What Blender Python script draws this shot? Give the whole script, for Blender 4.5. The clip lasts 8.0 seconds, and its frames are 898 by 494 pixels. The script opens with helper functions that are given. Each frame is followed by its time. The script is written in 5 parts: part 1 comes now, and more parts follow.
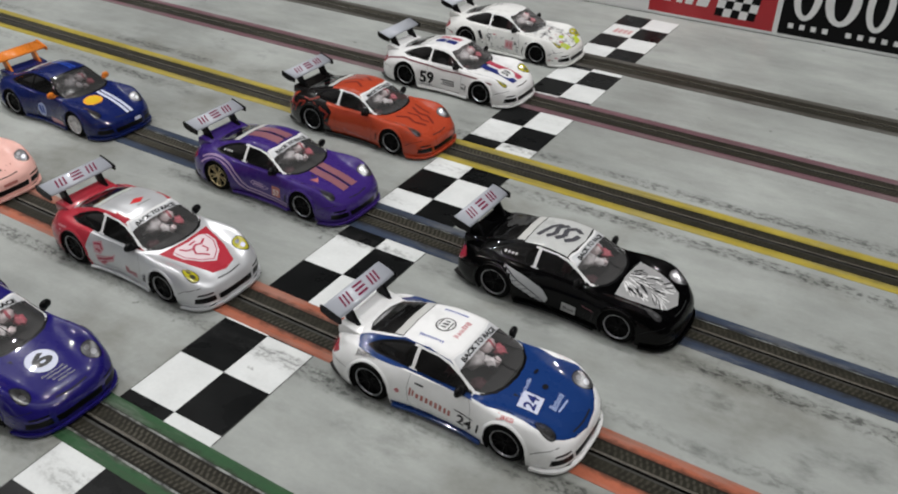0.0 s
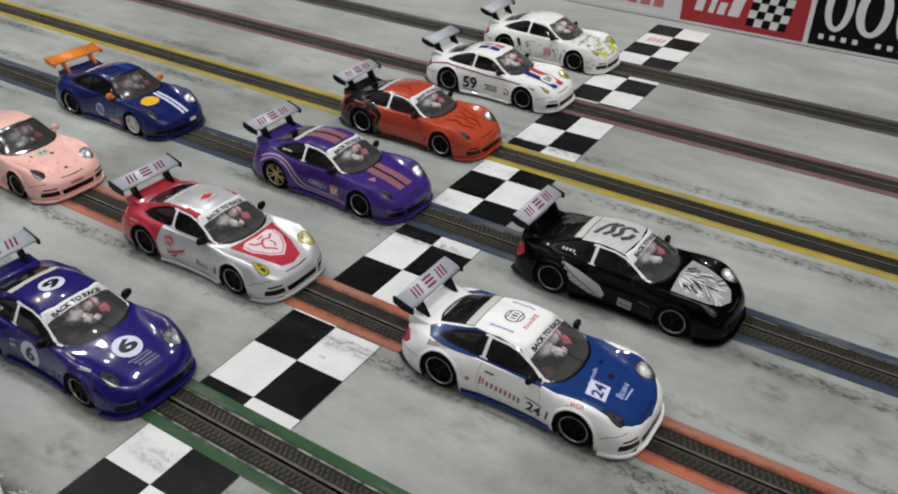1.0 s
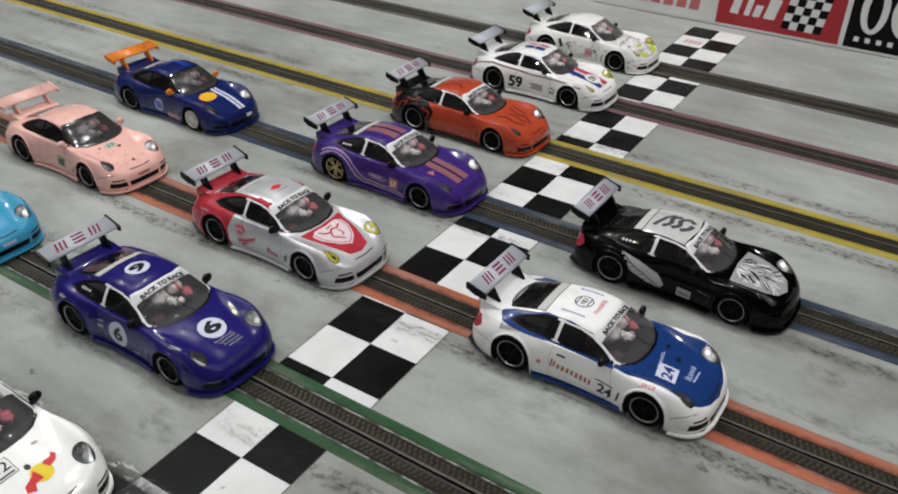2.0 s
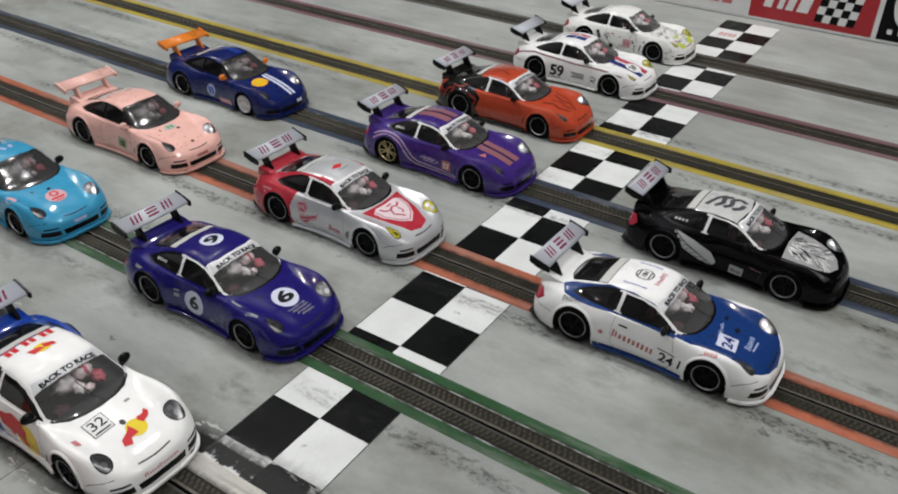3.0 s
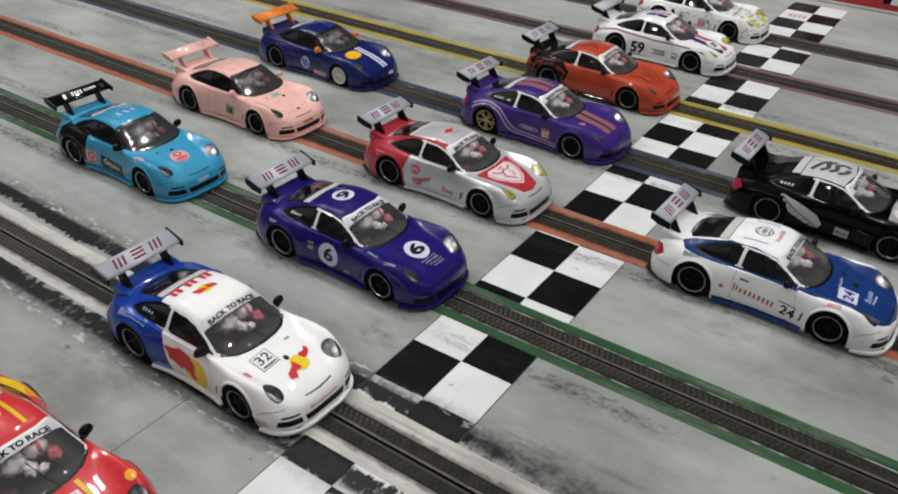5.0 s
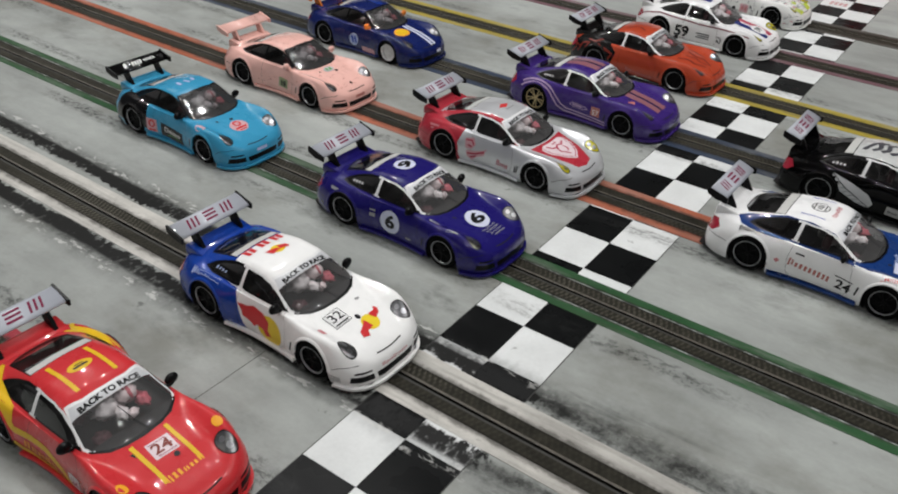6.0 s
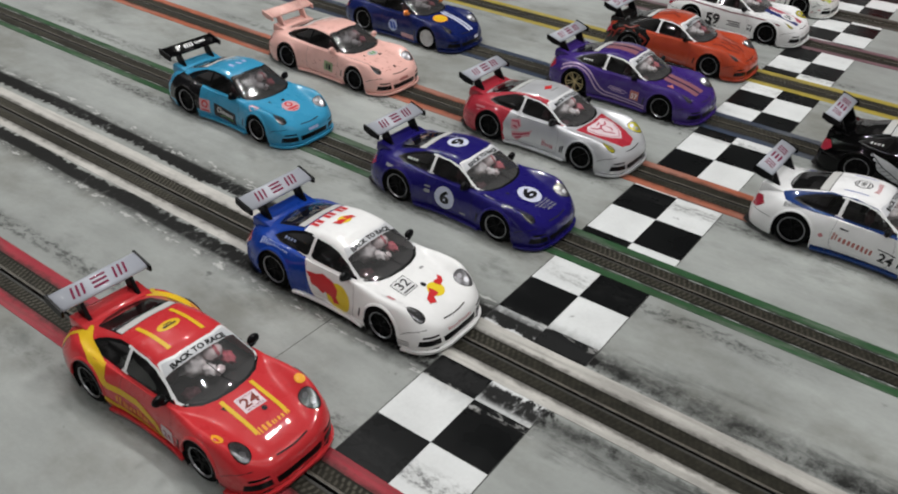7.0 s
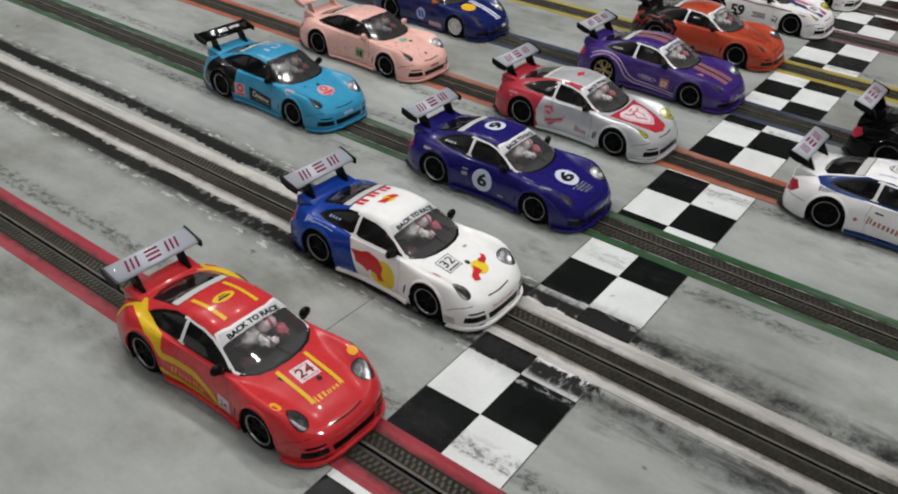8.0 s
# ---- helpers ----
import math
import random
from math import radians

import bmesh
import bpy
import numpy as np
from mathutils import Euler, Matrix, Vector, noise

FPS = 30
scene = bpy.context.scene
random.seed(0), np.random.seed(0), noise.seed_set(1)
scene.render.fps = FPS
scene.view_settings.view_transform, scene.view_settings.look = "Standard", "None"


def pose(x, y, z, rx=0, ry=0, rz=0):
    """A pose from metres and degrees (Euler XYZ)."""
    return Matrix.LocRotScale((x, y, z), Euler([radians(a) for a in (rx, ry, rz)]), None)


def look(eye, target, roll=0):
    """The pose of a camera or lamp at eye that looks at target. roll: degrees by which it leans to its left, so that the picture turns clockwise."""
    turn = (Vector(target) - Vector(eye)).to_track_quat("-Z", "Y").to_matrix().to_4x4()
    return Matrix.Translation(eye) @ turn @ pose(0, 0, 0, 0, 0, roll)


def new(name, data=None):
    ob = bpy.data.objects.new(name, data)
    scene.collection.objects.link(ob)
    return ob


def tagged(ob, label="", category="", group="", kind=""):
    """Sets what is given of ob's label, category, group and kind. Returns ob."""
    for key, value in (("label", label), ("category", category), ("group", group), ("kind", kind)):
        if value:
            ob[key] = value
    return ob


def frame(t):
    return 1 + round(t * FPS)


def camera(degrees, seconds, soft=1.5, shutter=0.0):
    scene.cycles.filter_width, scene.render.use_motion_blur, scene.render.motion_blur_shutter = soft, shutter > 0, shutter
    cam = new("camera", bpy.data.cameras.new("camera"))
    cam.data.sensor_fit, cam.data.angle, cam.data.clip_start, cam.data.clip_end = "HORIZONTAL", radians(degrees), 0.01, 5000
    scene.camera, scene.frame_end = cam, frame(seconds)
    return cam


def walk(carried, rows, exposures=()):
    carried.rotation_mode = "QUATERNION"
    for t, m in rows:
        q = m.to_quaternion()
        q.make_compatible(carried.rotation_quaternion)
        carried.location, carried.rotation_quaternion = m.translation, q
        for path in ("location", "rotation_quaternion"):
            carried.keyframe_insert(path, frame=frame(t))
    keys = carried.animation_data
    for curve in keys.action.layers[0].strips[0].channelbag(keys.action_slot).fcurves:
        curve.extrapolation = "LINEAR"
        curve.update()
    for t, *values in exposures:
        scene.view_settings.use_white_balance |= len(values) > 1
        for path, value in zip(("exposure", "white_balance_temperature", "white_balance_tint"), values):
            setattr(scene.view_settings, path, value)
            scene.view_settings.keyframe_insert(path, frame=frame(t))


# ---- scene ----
cam = camera(56.0, 8.0, soft=2.0)
PATH = [
    (0.0, (0.2956, -0.1165, 0.2915), (0.1450, 0.1330, 0.0976), 0.46),
    (0.5, (0.2876, -0.1298, 0.2953), (0.1360, 0.1205, 0.1032), 0.70),
    (1.0, (0.2779, -0.1502, 0.2956), (0.1250, 0.1002, 0.1047), 0.93),
    (1.5, (0.2681, -0.1668, 0.2981), (0.1138, 0.0836, 0.1084), 1.03),
    (3.0, (0.2449, -0.2194, 0.2927), (0.0862, 0.0288, 0.1037), 1.19),
    (3.5, (0.2384, -0.2324, 0.2909), (0.0787, 0.0151, 0.1019), 1.16),
    (4.0, (0.2289, -0.2491, 0.2873), (0.0678, -0.0028, 0.0980), 1.05),
    (4.5, (0.2182, -0.2651, 0.2853), (0.0565, -0.0195, 0.0956), 1.02),
    (6.0, (0.1949, -0.3071, 0.2778), (0.0295, -0.0672, 0.0839), 1.99),
    (6.5, (0.1896, -0.3260, 0.2744), (0.0238, -0.0873, 0.0794), 2.16),
    (7.0, (0.1830, -0.3415, 0.2756), (0.0171, -0.1031, 0.0802), 2.12),
    (7.5, (0.1780, -0.3542, 0.2748), (0.0119, -0.1159, 0.0796), 2.14),
    (8.0, (0.1724, -0.3625, 0.2701), (0.0059, -0.1252, 0.0740), 2.46),
]
walk(cam, [(t, look(eye, target, roll)) for t, eye, target, roll in PATH])

# ---- light: a closed room with small round lamps in the ceiling ----
world = bpy.data.worlds.new("room_world")
world.use_nodes = True
world.node_tree.nodes["Background"].inputs[0].default_value = (0.5, 0.52, 0.55, 1)
world.node_tree.nodes["Background"].inputs[1].default_value = 0.05
scene.world = world
scene.view_settings.exposure = -0.46
ROOM_X, ROOM_Y, CEILING, FLOOR = (-3.2, 2.8), (-2.4, 2.9), 1.75, -0.85
LAMP_WATTS, LAMP_SIZE = 4.6, 0.04
LAMP_ROWS = [(-2.0, 1.3), (-0.45, 0.40), (0.15, 1.20), (0.62, 2.15)]
for j, (ly, much) in enumerate(LAMP_ROWS):
    for i in range(5):
        data = bpy.data.lights.new("ceiling_lamp", "AREA")
        data.shape, data.size = "DISK", LAMP_SIZE
        data.energy, data.color = LAMP_WATTS * much * (1.3 if i < 2 else 0.85), (0.985, 0.975, 0.965)
        new("ceiling_lamp", data).matrix_basis = pose(-2.0 + 0.9 * i + (0.22 if j % 2 else 0.0), ly + 0.05 * (i % 2), CEILING - 0.03)

# ---- materials ----
def mat(name, base, rough=0.5, metal=0.0, vary=0.0, scale=60.0, bump=0.0, coat=0.0, bump_scale=None, rough_vary=0.0, **more):
    """A principled material with mottling at two scales in its colour, roughness and relief."""
    m = bpy.data.materials.new(name)
    m.use_nodes = True
    nt = m.node_tree
    p = nt.nodes["Principled BSDF"]
    p.inputs["Base Color"].default_value = (*base, 1)
    p.inputs["Roughness"].default_value = rough
    p.inputs["Metallic"].default_value = metal
    p.inputs["Coat Weight"].default_value = coat
    p.inputs["Coat Roughness"].default_value = 0.04
    for key, value in more.items():
        p.inputs[key.replace("_", " ")].default_value = value
    if vary or bump or rough_vary:
        tc = nt.nodes.new("ShaderNodeTexCoord")
        n1 = nt.nodes.new("ShaderNodeTexNoise")
        n1.inputs["Scale"].default_value = scale
        n1.inputs["Detail"].default_value = 5
        nt.links.new(tc.outputs["Object"], n1.inputs["Vector"])
        n2 = nt.nodes.new("ShaderNodeTexNoise")
        n2.inputs["Scale"].default_value = bump_scale or scale * 12
        n2.inputs["Detail"].default_value = 3
        nt.links.new(tc.outputs["Object"], n2.inputs["Vector"])
        if vary:
            add = nt.nodes.new("ShaderNodeMath")
            add.operation = "MULTIPLY_ADD"
            add.inputs[1].default_value = 0.35
            nt.links.new(n2.outputs[0], add.inputs[0])
            nt.links.new(n1.outputs[0], add.inputs[2])
            ramp = nt.nodes.new("ShaderNodeMapRange")
            ramp.inputs[1].default_value, ramp.inputs[2].default_value = 0.35, 1.0
            ramp.inputs[3].default_value, ramp.inputs[4].default_value = 1 - vary, 1 + vary
            nt.links.new(add.outputs[0], ramp.inputs[0])
            mul = nt.nodes.new("ShaderNodeVectorMath")
            mul.operation = "SCALE"
            mul.inputs[0].default_value = base
            nt.links.new(ramp.outputs[0], mul.inputs["Scale"])
            nt.links.new(mul.outputs[0], p.inputs["Base Color"])
        if rough_vary:
            rr = nt.nodes.new("ShaderNodeMapRange")
            rr.inputs[1].default_value, rr.inputs[2].default_value = 0.3, 0.7
            rr.inputs[3].default_value, rr.inputs[4].default_value = max(0.02, rough - rough_vary), rough + rough_vary
            nt.links.new(n1.outputs[0], rr.inputs[0])
            nt.links.new(rr.outputs[0], p.inputs["Roughness"])
        if bump:
            b = nt.nodes.new("ShaderNodeBump")
            b.inputs["Strength"].default_value = bump
            b.inputs["Distance"].default_value = 0.0004
            nt.links.new(n2.outputs[0], b.inputs["Height"])
            nt.links.new(b.outputs[0], p.inputs["Normal"])
            nt.links.new(b.outputs[0], p.inputs["Coat Normal"])
    return m


def paint(name, base, rough=0.28, coat=1.0, metal=0.0):
    return mat(name, base, rough, metal, vary=0.05, scale=90, coat=coat, rough_vary=0.05, bump=0.10, bump_scale=260, Specular_IOR_Level=0.12, Coat_IOR=1.45)


M = {}
M["white"] = paint("white_lacquer", (0.80, 0.80, 0.80))
M["black"] = paint("black_lacquer", (0.003, 0.003, 0.0035), 0.2)
M["plastic"] = mat("black_plastic", (0.0025, 0.0025, 0.003), 0.35, vary=0.15, bump=0.05, Specular_IOR_Level=0.18)
M["dark"] = mat("dark_interior", (0.012, 0.011, 0.011), 0.6, vary=0.2, Specular_IOR_Level=0.2)
M["cabin"] = mat("grey_interior", (0.014, 0.013, 0.013), 0.6, vary=0.3, Specular_IOR_Level=0.15)
M["rubber"] = mat("tyre_rubber", (0.0035, 0.0035, 0.0035), 0.7, vary=0.2, bump=0.1, scale=300, Specular_IOR_Level=0.06)
M["chrome"] = mat("polished_alloy", (0.36, 0.36, 0.38), 0.3, 1.0, vary=0.05)
M["gold"] = mat("gold_alloy", (0.62, 0.50, 0.28), 0.35, 1.0, vary=0.08)
M["rimblack"] = mat("black_rim", (0.003, 0.003, 0.0035), 0.4, vary=0.1, Specular_IOR_Level=0.1)
M["whiterim"] = mat("white_rim", (0.75, 0.75, 0.75), 0.3, coat=0.5, vary=0.05)
M["silverwing"] = mat("pale_grey_wing_paint", (0.42, 0.44, 0.49), 0.35, coat=0.5, vary=0.06)
M["magenta"] = mat("wine_red_print", (0.17, 0.010, 0.045), 0.5, vary=0.1, Specular_IOR_Level=0.1)

M["orange"] = paint("orange_lacquer", (0.75, 0.22, 0.03))
M["pinkpaint"] = paint("pink_lacquer", (0.84, 0.50, 0.44))


def glass(name, tint, mix, haze=0.0, gloss=0.035):
    """Thin tinted pane: mostly clear, a little hazy, glossy by its angle."""
    m = bpy.data.materials.new(name)
    m.use_nodes = True
    nt = m.node_tree
    nt.nodes.clear()
    out = nt.nodes.new("ShaderNodeOutputMaterial")
    tr = nt.nodes.new("ShaderNodeBsdfTransparent")
    tr.inputs[0].default_value = (*tint, 1)
    gl = nt.nodes.new("ShaderNodeBsdfGlossy")
    gl.inputs["Roughness"].default_value = gloss
    lw = nt.nodes.new("ShaderNodeFresnel")
    lw.inputs[0].default_value = mix
    mx = nt.nodes.new("ShaderNodeMixShader")
    nt.links.new(lw.outputs[0], mx.inputs[0])
    df = nt.nodes.new("ShaderNodeBsdfDiffuse")
    df.inputs[0].default_value = (0.8, 0.8, 0.8, 1)
    hz = nt.nodes.new("ShaderNodeMixShader")
    hz.inputs[0].default_value = haze
    nt.links.new(tr.outputs[0], hz.inputs[1])
    nt.links.new(df.outputs[0], hz.inputs[2])
    nt.links.new(hz.outputs[0], mx.inputs[1])
    nt.links.new(gl.outputs[0], mx.inputs[2])
    nt.links.new(mx.outputs[0], out.inputs[0])
    return m


M["glass"] = glass("clear_windscreen", (0.90, 0.90, 0.91), 1.75, 0.055)
M["mirrorglass"] = glass("dark_tinted_windscreen", (0.30, 0.30, 0.31), 1.9, 0.045, 0.13)
M["smoke"] = glass("smoked_side_glass", (0.80, 0.80, 0.81), 1.8, 0.006)

# ---- helpers for meshes ----
MM = 0.001


def mesh_of(name, bm, materials):
    me = bpy.data.meshes.new(name)
    bm.to_mesh(me)
    bm.free()
    for m in materials if isinstance(materials, (list, tuple)) else [materials]:
        me.materials.append(m)
    return me


def part(name, bm, material, parent=None, label="", smooth=False):
    me = mesh_of(name, bm, material)
    if smooth:
        for p in me.polygons:
            p.use_smooth = True
    ob = new(name, me)
    ob.parent = parent
    if label:
        tagged(ob, label)
    return ob


def box_bm(x0, x1, y0, y1, z0, z1, bevel=0.0, bm=None):
    bm = bm or bmesh.new()
    vs = [bm.verts.new((x, y, z)) for x in (x0, x1) for y in (y0, y1) for z in (z0, z1)]
    fs = [bm.faces.new([vs[i] for i in q]) for q in ((0, 1, 3, 2), (4, 6, 7, 5), (0, 4, 5, 1), (2, 3, 7, 6), (0, 2, 6, 4), (1, 5, 7, 3))]
    if bevel:
        edges = list({e for f in fs for e in f.edges})
        bmesh.ops.bevel(bm, geom=edges, offset=bevel, segments=2, affect="EDGES", profile=0.5)
    return bm


def prism_bm(outline, z0, z1):
    """An upright prism over a plan outline."""
    bm = bmesh.new()
    lo = [bm.verts.new((x, y, z0)) for x, y in outline]
    hi = [bm.verts.new((x, y, z1)) for x, y in outline]
    bm.faces.new(lo[::-1])
    bm.faces.new(hi)
    n = len(lo)
    for i in range(n):
        bm.faces.new((lo[i], lo[(i + 1) % n], hi[(i + 1) % n], hi[i]))
    bmesh.ops.recalc_face_normals(bm, faces=bm.faces)
    return bm


def ring(cx, cy, r, w, n=28):
    """A ring as a fan of quads."""
    outs = []
    for k in range(n):
        a, b = k * math.tau / n, (k + 1) * math.tau / n
        outs.append([(cx + q * math.cos(t), cy + q * math.sin(t)) for q, t in ((r, a), (r, b), (r - w, b), (r - w, a))])
    return outs


# ---- the track board, with a slot for each lane; the lanes cross the finish line a little askew ----
LANES = [("red", -0.179), ("white", -0.0675), ("green", 0.0426), ("orange", 0.151), ("blue", 0.2625), ("yellow", 0.3735), ("pink", 0.4860), ("grey", 0.596)]
LANE_Y = dict(LANES)
SKEW = -0.011
CAR_TURN = -1.15
X0, X1, Y0, WALL, WALL_TURN = -1.9, 1.5, -0.62, 0.760, -0.4
SLOT, SLOT_DEPTH = 0.0008, 0.007
BRAID_IN, BRAID_OUT, TAPE_OUT = 0.0023, 0.0092, 0.0169


def tape_out(colour, side):
    """How far a lane's tape reaches from its middle line."""
    return TAPE_OUT if colour != "white" else 0.0192 if side > 0 else 0.0166


def lane_y(colour, x):
    return LANE_Y[colour] + SKEW * (x - 0.03)


def along(x0, x1, yc, a, b, z0, z1):
    """A long strip beside a lane's middle line, from a to b across it."""
    bm = bmesh.new()
    vs = []
    for x in (x0, x1):
        y = yc + SKEW * (x - 0.03)
        vs.append([bm.verts.new((x, y + o, z)) for o, z in ((a, z0), (b, z0), (b, z1), (a, z1))])
    for k in range(4):
        bm.faces.new((vs[0][k], vs[0][(k + 1) % 4], vs[1][(k + 1) % 4], vs[1][k]))
    bm.faces.new(vs[0][::-1])
    bm.faces.new(vs[1])
    bmesh.ops.recalc_face_normals(bm, faces=bm.faces)
    return bm


def calc(nt, op, a, b=None, c=None, clamp=False):
    """A math node; a, b and c are sockets or numbers."""
    n = nt.nodes.new("ShaderNodeMath")
    n.operation, n.use_clamp = op, clamp
    for k, v in enumerate((a, b, c)):
        if v is None:
            continue
        if isinstance(v, (int, float)):
            n.inputs[k].default_value = v
        else:
            nt.links.new(v, n.inputs[k])
    return n.outputs[0]


def ease(nt, v, lo, hi):
    n = nt.nodes.new("ShaderNodeMapRange")
    n.interpolation_type = "SMOOTHSTEP"
    n.inputs[1].default_value, n.inputs[2].default_value = lo, hi
    nt.links.new(v, n.inputs[0])
    return n.outputs[0]


def cloud(nt, vec, scale, detail=4.0, stretch=(1, 1, 1), rough=0.6, off=0.0):
    mp = nt.nodes.new("ShaderNodeMapping")
    mp.inputs["Scale"].default_value = stretch
    mp.inputs["Location"].default_value = (off, off * 0.7, 0)
    nt.links.new(vec, mp.inputs["Vector"])
    n = nt.nodes.new("ShaderNodeTexNoise")
    n.inputs["Scale"].default_value, n.inputs["Detail"].default_value, n.inputs["Roughness"].default_value = scale, detail, rough
    nt.links.new(mp.outputs[0], n.inputs["Vector"])
    return n.outputs[0]


def bump_at(nt, v, a, b, c, d):
    """One between b and c, falling to zero at a and d."""
    return calc(nt, "MULTIPLY", ease(nt, v, a, b), calc(nt, "SUBTRACT", 1.0, ease(nt, v, c, d)))


def stretch_of(nt, x, pairs):
    """A value that changes along the track: (x, value) pairs."""
    out = pairs[0][1]
    for (xa, va), (xb, vb) in zip(pairs, pairs[1:]):
        out = calc(nt, "MULTIPLY_ADD", ease(nt, x, xa, xb), vb - va, out)
    return out


def lane_dirt(nt, vec):
    """Rubbed tyre dust: (dark mask, pale flake mask). Thick ragged bands beside the white lane, scuffs beside the others, loose smears."""
    sep = nt.nodes.new("ShaderNodeSeparateXYZ")
    nt.links.new(vec, sep.inputs[0])
    x, y = sep.outputs[0], sep.outputs[1]
    q = calc(nt, "SUBTRACT", y, calc(nt, "MULTIPLY", calc(nt, "SUBTRACT", x, 0.03), SKEW))
    fine = cloud(nt, vec, 230, 4, (1.0, 0.6, 1), 0.68)
    grain = cloud(nt, vec, 80, 5, (1.0, 1.1, 1), 0.72, 31.0)
    coarse = cloud(nt, vec, 16, 3, (1.0, 2.0, 1), 0.55, 3.0)
    wob = calc(nt, "MULTIPLY", calc(nt, "SUBTRACT", coarse, 0.5), 0.013)
    rag = calc(nt, "MULTIPLY", calc(nt, "SUBTRACT", fine, 0.5), 0.010)
    # beside the white lane
    off = calc(nt, "SUBTRACT", q, LANE_Y["white"])
    lag = calc(nt, "MULTIPLY", ease(nt, off, 0.0, 0.01), stretch_of(nt, x, [(-0.40, 0.0070), (-0.02, 0.0020)]))
    d = calc(nt, "ADD", calc(nt, "ADD", calc(nt, "SUBTRACT", calc(nt, "ABSOLUTE", off), lag), wob), rag)
    thick = stretch_of(nt, x, [(-1.4, 1.0), (-0.36, 0.84), (-0.14, 0.76), (-0.03, 0.72), (0.03, 0.80), (0.060, 0.80), (0.074, 0.36)])
    core = bump_at(nt, d, 0.0158, 0.0195, 0.0250, 0.0345)
    noise = calc(nt, "ADD", calc(nt, "MULTIPLY", calc(nt, "SUBTRACT", fine, 0.5), 1.5), calc(nt, "MULTIPLY", calc(nt, "SUBTRACT", coarse, 0.5), 1.0))
    solid = calc(nt, "MULTIPLY", ease(nt, calc(nt, "MULTIPLY_ADD", core, thick, calc(nt, "MULTIPLY", noise, core)), 0.20, 0.72), 0.985)
    # soft grey edge of the same band, and the smears past the finish line
    soft = calc(nt, "MULTIPLY", bump_at(nt, d, 0.0162, 0.0205, 0.025, 0.042), calc(nt, "MULTIPLY_ADD", ease(nt, calc(nt, "MULTIPLY_ADD", grain, 0.8, coarse), 0.74, 1.06), 0.62, 0.34))
    drag = calc(nt, "MULTIPLY", ease(nt, cloud(nt, vec, 34, 5, (0.35, 2.4, 1), 0.68, 61.0), 0.40, 0.66), calc(nt, "MULTIPLY", ease(nt, x, 0.066, 0.080), 0.85))
    soft = calc(nt, "MAXIMUM", soft, calc(nt, "MULTIPLY", bump_at(nt, d, 0.0150, 0.0190, 0.030, 0.050), drag))
    # beside every lane
    near = None
    for _, yc in LANES:
        one = calc(nt, "ABSOLUTE", calc(nt, "SUBTRACT", q, yc))
        near = one if near is None else calc(nt, "MINIMUM", near, one)
    d2 = calc(nt, "ADD", calc(nt, "ADD", near, calc(nt, "MULTIPLY", wob, 0.6)), calc(nt, "MULTIPLY", rag, 0.5))
    band2 = bump_at(nt, d2, 0.0215, 0.0245, 0.0295, 0.0365)
    patch = ease(nt, cloud(nt, vec, 5.5, 3, (1.0, 2.4, 1), 0.5, 9.0), 0.42, 0.60)
    yellow = bump_at(nt, q, LANE_Y["yellow"] - 0.05, LANE_Y["yellow"] - 0.04, LANE_Y["yellow"] + 0.04, LANE_Y["yellow"] + 0.05)
    patch = calc(nt, "MAXIMUM", patch, calc(nt, "MULTIPLY", yellow, ease(nt, x, 0.06, 0.16)))
    patch = calc(nt, "MULTIPLY", patch, calc(nt, "SUBTRACT", 1.0, calc(nt, "MULTIPLY", ease(nt, q, 0.405, 0.44), 0.8)))
    speck = ease(nt, cloud(nt, vec, 210, 5, (0.8, 1.4, 1), 0.75, 5.0), 0.46, 0.60)
    halo = ease(nt, cloud(nt, vec, 28, 5, (0.8, 1.6, 1), 0.65, 15.0), 0.36, 0.72)
    m2 = calc(nt, "MULTIPLY", calc(nt, "MULTIPLY", band2, patch), calc(nt, "MULTIPLY_ADD", speck, 0.55, calc(nt, "MULTIPLY", halo, 0.34)))
    # loose smears away from the lanes
    smear = calc(nt, "MULTIPLY", ease(nt, cloud(nt, vec, 19, 6, (1.0, 1.7, 1), 0.66, 17.0), 0.52, 0.74), calc(nt, "MULTIPLY", ease(nt, cloud(nt, vec, 4.2, 2, (1, 1, 1), 0.5, 21.0), 0.42, 0.66), 0.60))
    smear = calc(nt, "MULTIPLY", smear, calc(nt, "SUBTRACT", 1.0, calc(nt, "MULTIPLY", ease(nt, q, 0.36, 0.50), 0.7)))
    dots = calc(nt, "MULTIPLY", ease(nt, cloud(nt, vec, 62, 3, (1, 1, 1), 0.6, 41.0), 0.70, 0.75), 0.5)
    seam = calc(nt, "MULTIPLY", bump_at(nt, near, 0.0080, 0.0086, 0.0104, 0.0112), calc(nt, "MULTIPLY", ease(nt, grain, 0.40, 0.58), 0.85))
    dots = calc(nt, "MAXIMUM", dots, seam)
    dark = calc(nt, "MAXIMUM", calc(nt, "MAXIMUM", calc(nt, "MAXIMUM", solid, soft), calc(nt, "MAXIMUM", m2, smear)), dots, clamp=True)
    # chipped pale flakes along the outer edge of the black bands
    chip = ease(nt, cloud(nt, vec, 150, 4, (0.6, 1.5, 1), 0.70, 13.0), 0.53, 0.60)
